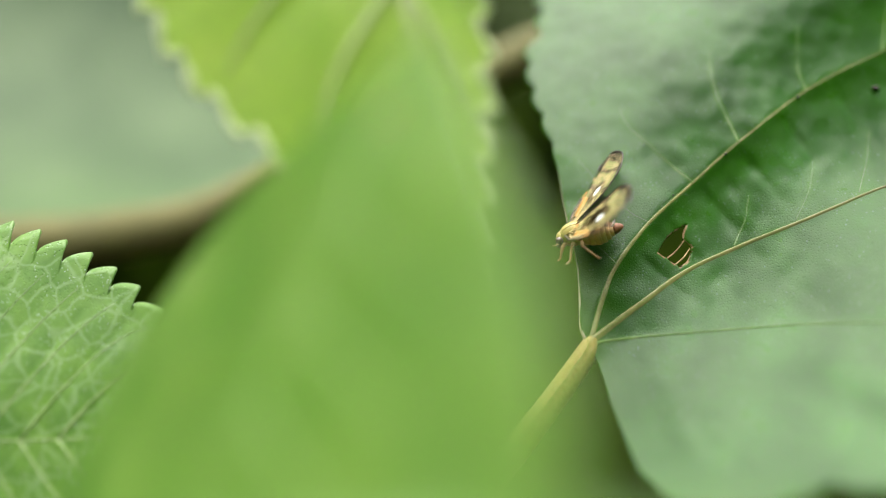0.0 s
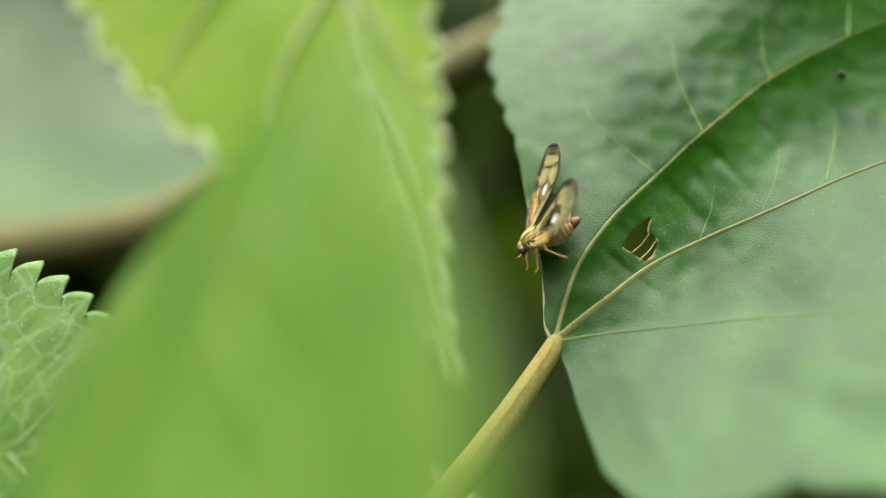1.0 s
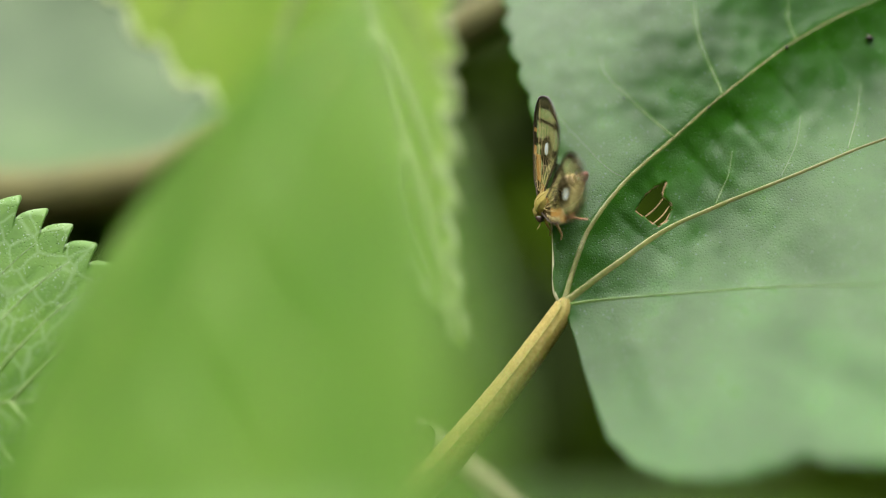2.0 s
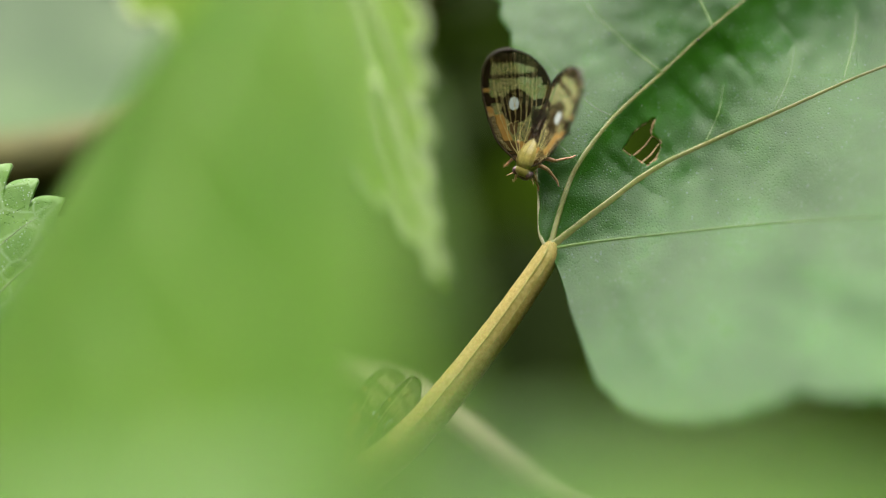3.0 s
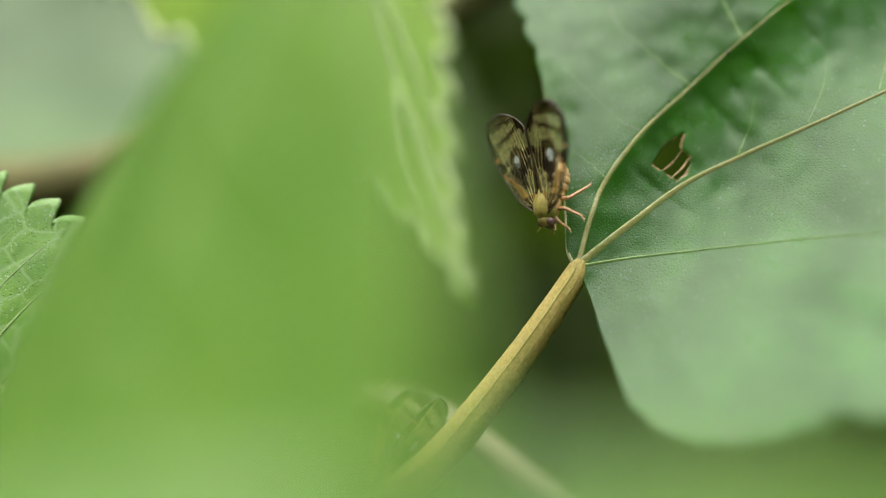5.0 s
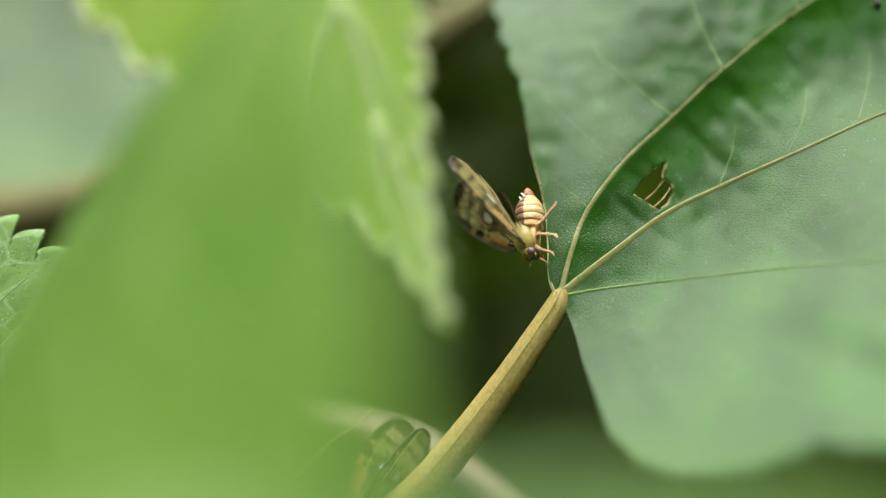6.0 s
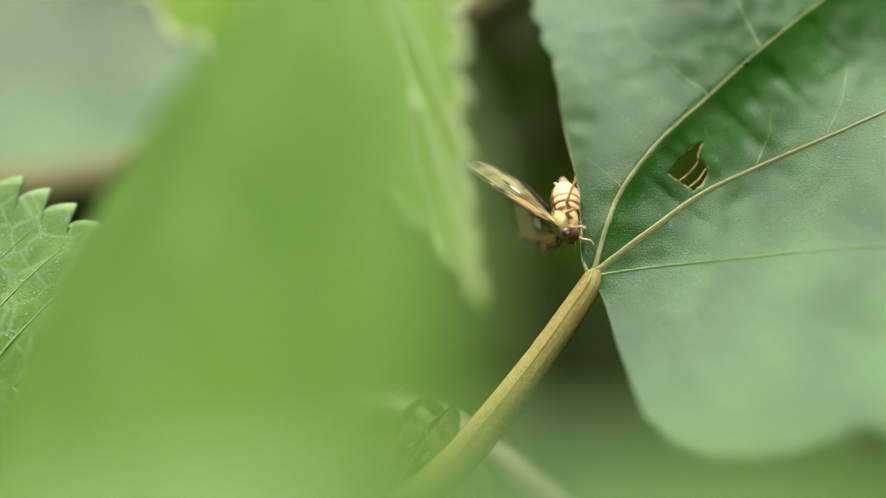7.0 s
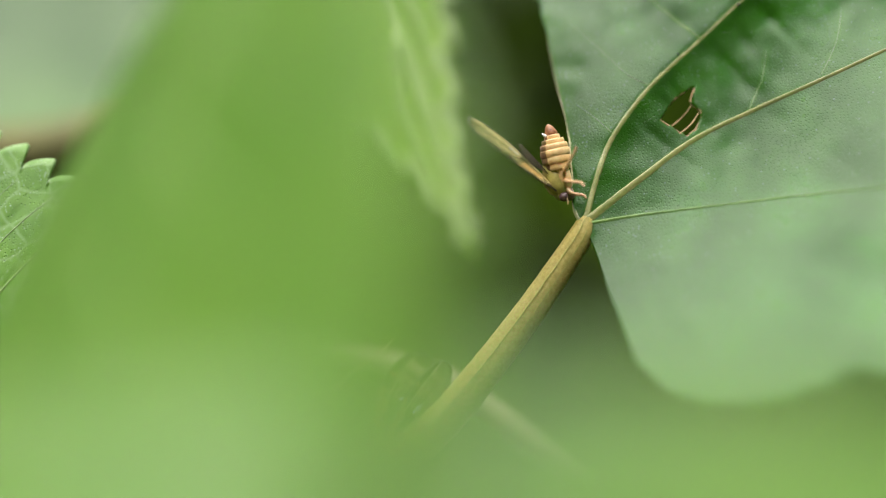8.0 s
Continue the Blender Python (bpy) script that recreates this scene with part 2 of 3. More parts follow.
def spline(points, n):
    """A smooth line through the points, n places along it."""
    p = [Vector(q) for q in points]
    p = [p[0] * 2 - p[1]] + p + [p[-1] * 2 - p[-2]]
    out = []
    for i in range(n):
        u = i / (n - 1) * (len(p) - 3)
        k = min(int(u), len(p) - 4)
        f = u - k
        a, b, c, d = p[k:k + 4]
        out.append(0.5 * ((2 * b) + (c - a) * f + (2 * a - 5 * b + 4 * c - d) * f * f + (3 * b - a - 3 * c + d) * f ** 3))
    return out


def tube_data(path, radii, seg=8, flat=1.0, wobble=0.0):
    verts, faces = [], []
    n = len(path)
    up = Vector((0.31, 0.87, 0.39))
    for i, p in enumerate(path):
        t = (path[min(i + 1, n - 1)] - path[max(i - 1, 0)]).normalized()
        s = t.cross(up).normalized()
        q = s.cross(t)
        for k in range(seg):
            a = 2 * math.pi * k / seg
            r = radii[i] * (1 + wobble * (noise.noise(p * 0.9 + Vector((k * 3.7, 0, 0))) + noise.noise(p * 2.5)))
            verts.append(p + s * (r * math.cos(a)) + q * (r * flat * math.sin(a)))
    for i in range(n - 1):
        for k in range(seg):
            j = (k + 1) % seg
            faces.append((i * seg + k, i * seg + j, (i + 1) * seg + j, (i + 1) * seg + k))
    faces.append(tuple(range(seg))[::-1])
    faces.append(tuple((n - 1) * seg + k for k in range(seg)))
    return [tuple(v) for v in verts], faces


def tube(name, points, r0, r1, mat, n=24, seg=8, flat=1.0, wobble=0.0, power=1.0):
    path = spline(points, n)
    radii = [r0 + (r1 - r0) * (i / (n - 1)) ** power for i in range(n)]
    v, f = tube_data(path, radii, seg, flat, wobble)
    return mesh_from(name, v, f, [mat])


def thicken(verts, faces, normals, thick):
    """Close a sheet: a second skin below it and a rim round every open edge."""
    n = len(verts)
    low = [tuple(Vector(v) - Vector(nn) * thick) for v, nn in zip(verts, normals)]
    edges = {}
    for f in faces:
        for a, b in zip(f, f[1:] + f[:1]):
            edges[(a, b)] = edges.get((a, b), 0) + 1
    rim = [(b, a, a + n, b + n) for (a, b) in edges if (b, a) not in edges]
    return verts + low, faces + [tuple(i + n for i in reversed(f)) for f in faces] + rim


def sheet_normals(verts, faces):
    acc = [Vector() for _ in verts]
    for f in faces:
        a, b, c = (Vector(verts[f[k]]) for k in (0, 1, 2))
        nn = (b - a).cross(c - a)
        for i in f:
            acc[i] += nn
    return [a.normalized() if a.length > 0 else Vector((0, -1, 0)) for a in acc]


def inside(x, y, poly):
    hit = False
    for (x0, y0), (x1, y1) in zip(poly, poly[1:] + poly[:1]):
        if (y0 > y) != (y1 > y) and x < (x1 - x0) * (y - y0) / (y1 - y0) + x0:
            hit = not hit
    return hit


def lathe(name, rings, seg, mats, slots=None, sx=1.0, sz=1.0, back=None):
    """Rings (y, radius, z centre) along y; rounded bodies."""
    verts, faces, sl = [], [], []
    for y, r, zc in rings:
        for k in range(seg):
            a = 2 * math.pi * k / seg
            verts.append((r * sx * math.cos(a), y, zc + r * sz * math.sin(a)))
    for i in range(len(rings) - 1):
        for k in range(seg):
            j = (k + 1) % seg
            faces.append((i * seg + k, (i + 1) * seg + k, (i + 1) * seg + j, i * seg + j))
            sl.append(back if back is not None and math.sin(2 * math.pi * (k + 0.5) / seg) > 0.5 else slots[i] if slots else 0)
    faces += [tuple(range(seg)), tuple((len(rings) - 1) * seg + k for k in reversed(range(seg)))]
    sl += [0, 0]
    return mesh_from(name, verts, faces, mats, True, sl)


# ---- setting ----
def ground_sheet():
    verts, faces, n = [], [], 40
    for i in range(n + 1):
        for j in range(n + 1):
            u, v = (i / n * 2 - 1), (j / n * 2 - 1)
            x, y = 60000 * u ** 5 + 900 * u, 60000 * v ** 5 + 900 * v
            verts.append((x, y, -420 + 12 * noise.noise(Vector((x * 0.01, y * 0.01, 0)))))
    for i in range(n):
        for j in range(n):
            a = i * (n + 1) + j
            faces.append((a, a + n + 1, a + n + 2, a + 1))
    tagged(new("ground", mesh_from("ground", verts, faces, [SOIL])), "dark bare soil under the shaded plants", "ground", kind="structure")


# full tall ring; the unseen side behind the camera is added to block low skylight
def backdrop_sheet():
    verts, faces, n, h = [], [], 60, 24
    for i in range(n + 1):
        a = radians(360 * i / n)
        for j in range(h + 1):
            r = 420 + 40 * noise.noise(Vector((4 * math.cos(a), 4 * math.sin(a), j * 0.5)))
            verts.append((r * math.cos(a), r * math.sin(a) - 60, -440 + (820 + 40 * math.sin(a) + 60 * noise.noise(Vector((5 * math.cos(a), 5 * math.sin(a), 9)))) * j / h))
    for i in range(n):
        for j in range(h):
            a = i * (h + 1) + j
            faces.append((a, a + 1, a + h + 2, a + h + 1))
    tagged(new("backdrop", mesh_from("backdrop", verts, faces, [THICKET])), "dark blurred undergrowth, deep shade put into its colour", "backdrop", kind="structure")


# ---- the large leaf with the hole ----
MAIN_VEIN = [(-3, -10), (-1.2, -4), (0, 0), (1.05, 3.4), (2.5, 6.7), (5.6, 10.6), (9.77, 14.34), (13.98, 18.13), (20.74, 23.32), (28.3, 27.4), (39, 32), (52, 36.5)]
VX, VZ = np.array([(q.x, q.z) for q in spline([(x, 0, z) for x, z in MAIN_VEIN], 900)]).T
VALONG = np.where(VZ > 0, np.hypot(VX, VZ), 0.0)


FURROWS = ((9.5, -0.15, 0.5), (11.6, 0.1, 0.25), (13.4, -0.1, 0.6), (15.6, -0.25, 0.25), (17.7, -0.05, 0.6), (20.3, -0.2, 0.3), (22.8, -0.1, 0.6), (28, -0.1, 0.6), (34, -0.1, 0.5))


def leaf_depth(x, z):
    """How far the leaf lies behind its stalk's end: it rises along the main vein, falls towards the lower lobe and backs away above."""
    gap = (VX - x) ** 2 + (VZ - z) ** 2
    least = float(gap.min())
    weight = np.exp((least - gap) / (0.02 + 0.10 * least))
    weight /= weight.sum()
    s = math.copysign(math.sqrt(float(weight @ gap)), x - float(np.interp(z, VZ, VX)))
    along = float(weight @ VALONG)
    rib = float(np.interp(along, (0, 17, 25, 31, 60), (-0.3, 3.5, 4.0, 5.3, 9.0)))
    if s > 0:
        low = max(0.0, 0.17 * x + 1.0 - z)
        ease = 0.2 + 0.8 / (1 + math.exp((0.62 * x + 0.78 * z - 14) / 6))
        y = rib - (0.028 * s * s + 0.100 * low * low / (1 + low / 30)) * ease - 0.021 * s * s / (1 + math.exp((17 - along) / 3))
    else:
        y = rib * math.exp(-(s / 8) ** 2) + 0.82 * s * s / (abs(s) + 3)
    r = math.hypot(x, z)
    puff = 0.16 * noise.noise(Vector((x * 0.16, z * 0.16, 1.3))) * min(1, r / 6) + 0.10 * noise.noise(Vector((x * 0.6, z * 0.6, 7.0))) * min(1, r / 5)
    furrow = 0.0
    if s > 0.4:
        for f_at, f_lean, f_deep in FURROWS:
            d = along - f_at - f_lean * s
            furrow += 0.55 * f_deep * math.exp(-(d / 0.5) ** 2) * min(1, (s - 0.4) / 2) * math.exp(-(s / 5) ** 2)
    return y + furrow - puff - 0.10 * math.exp(-s * s / 0.5) * min(1, r / 5)


HOLE = [(6.2, 7.98), (6.74, 8.83), (7.3, 9.52), (7.86, 9.96), (9.11, 10.69), (8.73, 9.41), (9.48, 8.5), (9.08, 7.25), (8.18, 6.69), (7.13, 7.34)]


def big_leaf():
    thing = new("large_leaf")
    tagged(thing, "large dark green glossy leaf with a chewed hole", "leaf")
    na, nr = 330, 250
    th = [-72.2, -65.5, -54.6, -43.4, -34.2, -27.8, -10, 0, 24.5, 44.5, 67.5, 86.5]
    rr = [10.3, 11.55, 12.9, 14.4, 15.9, 19.2, 35, 45, 60, 60, 62, 49]
    r_hi, t_hi = [0, 2, 3.5, 6.35, 8.75, 12.2, 18.4, 24.9, 28.7, 31.7, 35.8, 37.9, 49], [130, 110.9, 99, 95.8, 96.3, 97.4, 96.9, 98.2, 97.5, 93.9, 93, 89.5, 86.5]
    r_lo, t_lo = [0, 1.1, 4.5, 9.15, 10.3], [-45, -65.6, -73.8, -75.5, -72.2]
    verts, faces = [], []
    for i in range(na + 1):
        a = i / na
        base = -72.2 + 158.7 * a
        big = float(np.interp(base, th, rr))
        saw = (a * 62) % 1.0
        tooth = 0.8 * (saw - 0.5)
        for j in range(nr + 1):
            r = big * (j / nr) ** 1.15
            hi, lo = float(np.interp(r, r_hi, t_hi)), float(np.interp(r, r_lo, t_lo))
            if r > 15 and a > 0.965:
                hi += 1.8 * abs(math.sin(math.pi * r / 3.1)) * min(1, (r - 15) / 6) * ((a - 0.965) / 0.035) ** 1.5
            ang = radians(lo + (hi - lo) * a)
            r += tooth * max(0.0, (j / nr - 0.92) / 0.08)
            x, z = r * math.cos(ang), r * math.sin(ang)
            verts.append((x, leaf_depth(x, z), z))
    for i in range(na):
        for j in range(nr):
            k = i * (nr + 1) + j
            f = (k, k + nr + 1, k + nr + 2, k + 1)
            cx, cz = sum(verts[q][0] for q in f) / 4, sum(verts[q][2] for q in f) / 4
            if 5 < cx < 10 and 6 < cz < 11 and inside(cx, cz, HOLE):
                continue
            faces.append(f)
    faces = [tuple(reversed(f)) for f in faces]
    nn = sheet_normals(verts, faces)
    if sum(q.y for q in nn) > 0:
        faces = [tuple(reversed(f)) for f in faces]
        nn = [-q for q in nn]
    v2, f2 = thicken(verts, faces, nn, 0.22)
    part("blade", mesh_from("blade", v2, f2, [MAIN]), thing)

    def on_leaf(pts, lift):
        return [(x, leaf_depth(x, z) - lift, z) for x, z in pts]

    def vein(name, pts, r0, r1, mat=VEIN, n=60, lift=0.0, flat=0.30):
        line = [(q.x, q.y) for q in (Vector((p[0], p[1])) for p in [(s.x, s.z) for s in spline([(x, 0, z) for x, z in pts], n)])]
        path = [Vector(q) for q in on_leaf(line, lift)]
        radii = [r0 + (r1 - r0) * (i / (n - 1)) ** 0.5 for i in range(n)]
        v, f = tube_data(path, radii, 10, flat, 0.04)
        return part(name, mesh_from(name, v, f, [mat]), thing)

    vein("midrib", MAIN_VEIN[2:-1], 0.33, 0.08, MIDRIB, 160, -0.03)
    vein("midrib", [(0, 0), (3.8, 2.86), (8.55, 6.19), (13.19, 8.42), (18.44, 10.72), (24.06, 13.23), (27.96, 14.74), (41.8, 19.9)], 0.47, 0.17, MIDRIB, 120, -0.04)
    vein("midrib", [(0, 0), (3.99, 0.61), (11.56, 1.46), (18.55, 2.14), (33.42, 3.11)], 0.24, 0.08, VEIN, 70, -0.02)
    vein("edge_vein", [(-0.1, 0), (-0.62, 1.2), (-0.66, 3.0), (-0.66, 5.6), (-0.8, 7.4)], 0.22, 0.05, EDGE, 60, -0.06)
    margin = [(0.985 * r * math.cos(radians(t)), 0.985 * r * math.sin(radians(t))) for r, t in zip(r_hi[3:7], t_hi[3:7])]
    vein("edge_vein", margin, 0.08, 0.02, EDGE, 80, -0.05, 0.8)
    for pts in ([(9.77, 14.34), (6.46, 17.65), (3.98, 21.09), (4.24, 27.85), (5.73, 36.33)], [(13.98, 18.13), (12.11, 24.13), (12.57, 30.92), (14.17, 39.37)], [(20.74, 23.32), (20.18, 26.09), (20.94, 33.09), (23.22, 42.2)],
                [(28.3, 27.4), (29.31, 33.04), (32.25, 45.47)], [(5.6, 10.6), (3.94, 11.6), (2.02, 13.83), (-0.17, 16.51)], [(2.5, 6.9), (1.12, 8.37), (-0.06, 9.38)]):
        vein("side_vein", pts, 0.13 if pts[0][1] > 12 else 0.08, 0.06, VEIN, 60, -0.03)
    for root, tip in (((13.08, 8.67), (14.74, 13.34)), ((18.35, 11.07), (20.71, 16.57)), ((23.95, 13.62), (26.35, 19.65))):
        vein("side_vein", [root, ((root[0] + tip[0]) / 2 + 0.3, (root[1] + tip[1]) / 2), tip], 0.05, 0.02, VEIN, 30)
    edge = HOLE + HOLE[:1]
    path = [Vector((q.x, leaf_depth(q.x, q.z) + 0.1, q.z)) for q in spline([(x, 0, z) for x, z in edge], 70)]
    v, f = tube_data(path, [0.08] * 70, 7, 1.0, 0.6)
    part("hole_edge", mesh_from("hole_edge", v, f, [SCAR]), thing, "dry brown chewed edge")
    for p, q in (((7.1, 7.49), (8.79, 9.14)), ((7.81, 6.98), (9.28, 8.49)), ((8.39, 6.85), (9.24, 7.81))):
        mid = ((p[0] + q[0]) / 2 + 0.05, (p[1] + q[1]) / 2 - 0.12)
        part("strand", tube("strand", [(x, leaf_depth(x, z) + 0.15, z) for x, z in (p, mid, q)], 0.07, 0.04, SCAR, 14, 6, 1.0, 0.4), thing, "dry brown strand")
    stalk_line = spline([(0.5, 0.3, 0.7), (0.15, 0.1, 0.0), (-0.5, 0.05, -1.3), (-3.78, 0.1, -6.05), (-7.3, 0.1, -10.65), (-10.65, 0.1, -14.6), (-14.0, 0.4, -17.5), (-17.6, 1.8, -20.0), (-23, 7, -22.5), (-30, 14.5, -24)], 220)
    stalk_r = [0.28 + 1.62 * (i / 219) ** 0.58 for i in range(220)]
    v, f = tube_data(stalk_line, stalk_r, 28, 1.0, 0.03)
    stalk = part("petiole", mesh_from("petiole", v, f, [STALK]), thing, "tan green leaf stalk with a fine groove")
    for turn, wide in ((-0.32, 0.085), (0.12, 0.05)):
        line = [p + Vector((turn, -0.93, -turn * 0.8)).normalized() * (r * 0.985) for p, r in zip(stalk_line[14:], stalk_r[14:])]
        v, f = tube_data(line, [wide] * len(line), 6, 1.0, 0.5)
        part("groove", mesh_from("groove", v, f, [GROOVE]), stalk, "yellow-green groove")
    rnd = random.Random(3)
    v, f = [], []
    for k in range(1400):
        i = rnd.randrange(12, 200)
        out = Vector((rnd.gauss(0, 1), rnd.gauss(-0.5, 0.8), rnd.gauss(0, 1)))
        axis = (stalk_line[i + 1] - stalk_line[i]).normalized()
        out = (out - axis * out.dot(axis)).normalized()
        c = stalk_line[i].lerp(stalk_line[i + 1], rnd.random()) + out * stalk_r[i] * 0.99
        e, size, n = axis.cross(out), rnd.uniform(0.03, 0.065), len(v)
        v += [tuple(c + (axis * x * 1.6 + e * y) * size + out * z * size) for x, y, z in ((1, 0, 0), (0, 1, 0), (-1, 0, 0), (0, -1, 0), (0, 0, 0.9))]
        f += [(n, n + 1, n + 4), (n + 1, n + 2, n + 4), (n + 2, n + 3, n + 4), (n + 3, n, n + 4)]
    part("bumps", mesh_from("bumps", v, f, [STALK]), stalk, "tiny rough bumps")
    for x, z, r in ((12.8, 17.1, 0.13), (7.9, 13.2, 0.10), (19.9, 22.7, 0.16), (27.43, 23.85, 0.35), (5.73, 17.95, 0.09)):
        y = leaf_depth(x, z) - r * 0.6
        rings = [(r * (k / 6 * 2 - 1), r * math.sqrt(max(0.02, 1 - (k / 6 * 2 - 1) ** 2)) * (1 + 0.2 * noise.noise(Vector((k, x, z)))), 0) for k in range(7)]
        ob = new("speck", lathe("speck", rings, 8, [SPECK], sz=0.7))
        ob.matrix_basis = pose(x * MM, y * MM, z * MM, 20, 15, 40)
        tagged(ob, "tiny dark speck of dirt on the leaf", "speck", "specks")
    return thing


# ---- other leaves ----
def ovate(name, label, mats, length, width, place, tip, face, teeth=0, saw=0.5, fold=0.2, bend=0.0, narrow=1.0, blunt_tip=None, laterals=6, quilt=0.25, nu=120, nv=48,
          peak=0.42, blunt=0.55, rim=None, vein_r=0.45, rim_r=0.16, lean=0.5, stalk=None, stalk_r=0.9, cordate=0.12, thick=0.25, crest=0.7, round_tooth=0.8, cup=-0.004):
    """A leaf with its midrib from place to tip; face is the way its upper side looks."""
    blade_mat, vein_mat = mats
    thing = new(name)
    d = (Vector(tip) - Vector(place)).normalized()
    f = Vector(face)
    f = (f - d * f.dot(d)).normalized()
    s = d.cross(f)
    m = Matrix((s, d, f)).transposed().to_4x4()
    thing.matrix_basis = Matrix.Translation(Vector(place) * MM) @ m

    def half(t):
        t = min(max(t, 0.0), 1.0)
        k = t / peak if t < peak else (1 - t) / (1 - peak)
        return width / 2 * math.sin(math.pi / 2 * min(1, max(0, k))) ** (blunt if t < peak or not blunt_tip else blunt_tip)

    def surf(t, v):
        w = half(t) * (narrow if v < 0 else 1.0)
        x = w * v
        y = length * (t - cordate * v * v * (1 - t) ** 2 + 0.10 * abs(v) * (1 - t) * t)
        z = fold * abs(x) - bend * t * t * length + cup * x * x
        lam = abs(math.sin(math.pi * laterals * (t - 0.16 * abs(v))))
        z += quilt * (lam ** 0.6 - 0.6) * math.sin(math.pi * min(1, abs(v) * 0.95 + 0.03)) + 0.3 * noise.noise(Vector((x * 0.12, y * 0.12, width)))
        return x, y, z

    verts, faces = [], []
    for i in range(nu + 1):
        t = i / nu
        for j in range(-nv, nv + 1):
            v = j / nv
            x, y, z = surf(t, v)
            if teeth and abs(v) > 0.82:
                k = (abs(v) - 0.82) / 0.18
                q = (t * teeth) % 1.0
                bite = saw * ((q / crest) ** round_tooth if q < crest else (1 - q) / (1 - crest)) * math.sin(math.pi * min(1, max(0, t))) ** 0.4
                g0, g1 = surf(max(0.0, t - 0.01), math.copysign(1.0, v)), surf(min(1.0, t + 0.01), math.copysign(1.0, v))
                ex, ey = abs(g1[0]) - abs(g0[0]), g1[1] - g0[1]
                el = math.hypot(ex, ey) or 1.0
                x += math.copysign(k * k * bite * (ey / el + lean * ex / el), v)
                y += k * k * bite * (lean * ey / el - ex / el)
            verts.append((x, y, z))
    w = 2 * nv + 1
    for i in range(nu):
        for j in range(2 * nv):
            k = i * w + j
            faces.append((k, k + 1, k + w + 1, k + w))
    nn = sheet_normals(verts, faces)
    v2, f2 = thicken(verts, faces, nn, thick)
    part("blade", mesh_from("blade", v2, f2, [blade_mat]), thing)
    path = [Vector(surf(i / 40 * 0.98, 0)) for i in range(41)]
    v, fc = tube_data(path, [vein_r * (1 - 0.8 * i / 40) for i in range(41)], 8)
    part("midrib", mesh_from("midrib", v, fc, [vein_mat]), thing)
    for k in range(1, laterals):
        for side in (-1, 1):
            t0 = k / laterals * 0.9
            pts = [Vector(surf(min(0.97, t0 + 0.16 * u * 0.95 + 0.03 * u), side * u * 0.93)) for u in [i / 16 for i in range(17)]]
            v, fc = tube_data(pts, [vein_r * 0.55 * (1 - 0.75 * i / 16) for i in range(17)], 6)
            part("side_vein", mesh_from("side_vein", v, fc, [vein_mat]), thing)
    if rim:
        for side in (-1, 1):
            pts = [Vector(verts[i * w + (w - 1 if side > 0 else 0)]) for i in range(2, nu - 1)]
            v, fc = tube_data(pts, [rim_r * (1 + 0.5 * math.sin(i * 1.7)) for i in range(len(pts))], 6)
            part("leaf_edge", mesh_from("leaf_edge", v, fc, [rim]), thing, "pale hairy toothed edge")
    if stalk:
        inv = thing.matrix_basis.inverted()
        pts = [tuple((inv @ (Vector(p) * MM)) / MM) for p in stalk]
        part("petiole", tube("petiole", [(0, 0.5, 0)] + pts, stalk_r * 0.8, stalk_r, STALK, 40, 10), thing, "green leaf stalk")
    return tagged(thing, label, "leaf")


STEM_X, STEM_Y = -26.5, 16.0


def leaves():
    ovate("soft_leaf", "broad soft green leaf close by with pale veins", (NEAR, SVEIN), 35.3, 42.2, (-15.74, -32.96, 13.44), (-28.21, -40.02, -18.85), (-0.709, -0.58, 0.40), fold=0.0, laterals=6,
          peak=0.51, blunt=1.0, blunt_tip=0.59, narrow=0.85, quilt=0.05, vein_r=0.12, teeth=24, saw=0.5, stalk=[(-13.6, -31, 8.5), (-17, -27, -3), (-25, -10, -14), (STEM_X, STEM_Y, -20)])
    ovate("soft_leaf", "light green leaf hanging low before the stalk", (NEAR, SVEIN), 49, 14.4, (-38, -50, -11.3), (8.0, -52, -9.2), (0, -0.86, 0.51), fold=0.06, laterals=7,
          peak=0.6, blunt=0.7, blunt_tip=0.5, quilt=0.04, vein_r=0.14, teeth=30, saw=0.4, stalk=[(-44, -30, -22), (-38, 4, -34), (STEM_X, STEM_Y, -40)])
    ovate("young_leaf", "young yellow-green leaf with a pale hairy toothed edge", (LIGHT, YVEIN), 57.5, 32.4, (-24.9, -15.9, 53.7), (-8.1, -17.1, -1.6), (0.084, -0.995, 0.048), fold=-0.12, laterals=7,
          peak=0.44, blunt=0.48, blunt_tip=2.1, narrow=0.32, teeth=19, saw=1.3, rim=RIM, quilt=0.3, vein_r=0.6, rim_r=0.26, stalk=[(-29, -6, 54), (-31, 6, 52), (STEM_X, STEM_Y, 40)])
    tooth = ovate("toothed_leaf", "green hairy leaf with a coarsely toothed edge", (TOOTHED, TVEIN), 50, 37, (-82.0, -6.0, -9.7), (-32.0, -3.0, -7.7), (0.05, -0.95, 0.30), fold=0.02, laterals=15,
                  peak=0.45, blunt=0.5, teeth=23, saw=2.4, lean=0.05, quilt=0.14, nu=322, nv=40, vein_r=0.2, crest=0.76, round_tooth=0.55, stalk=[(-84, -6, -22), (-72, 10, -50), (-34, 17, -90)])
    ovate("pale_leaf", "pale glossy leaf out of focus behind", (PALE, PALE), 112, 112, (-143, 86, 54), (-37, 92, 41), (0.05, -0.88, 0.48), cup=0.007, fold=0.0, laterals=6, nu=50, nv=20,
          teeth=20, saw=1.0, rim=None, vein_r=0.3, stalk=[(-150, 80, 30), (-160, 78, -14)])
    return tooth


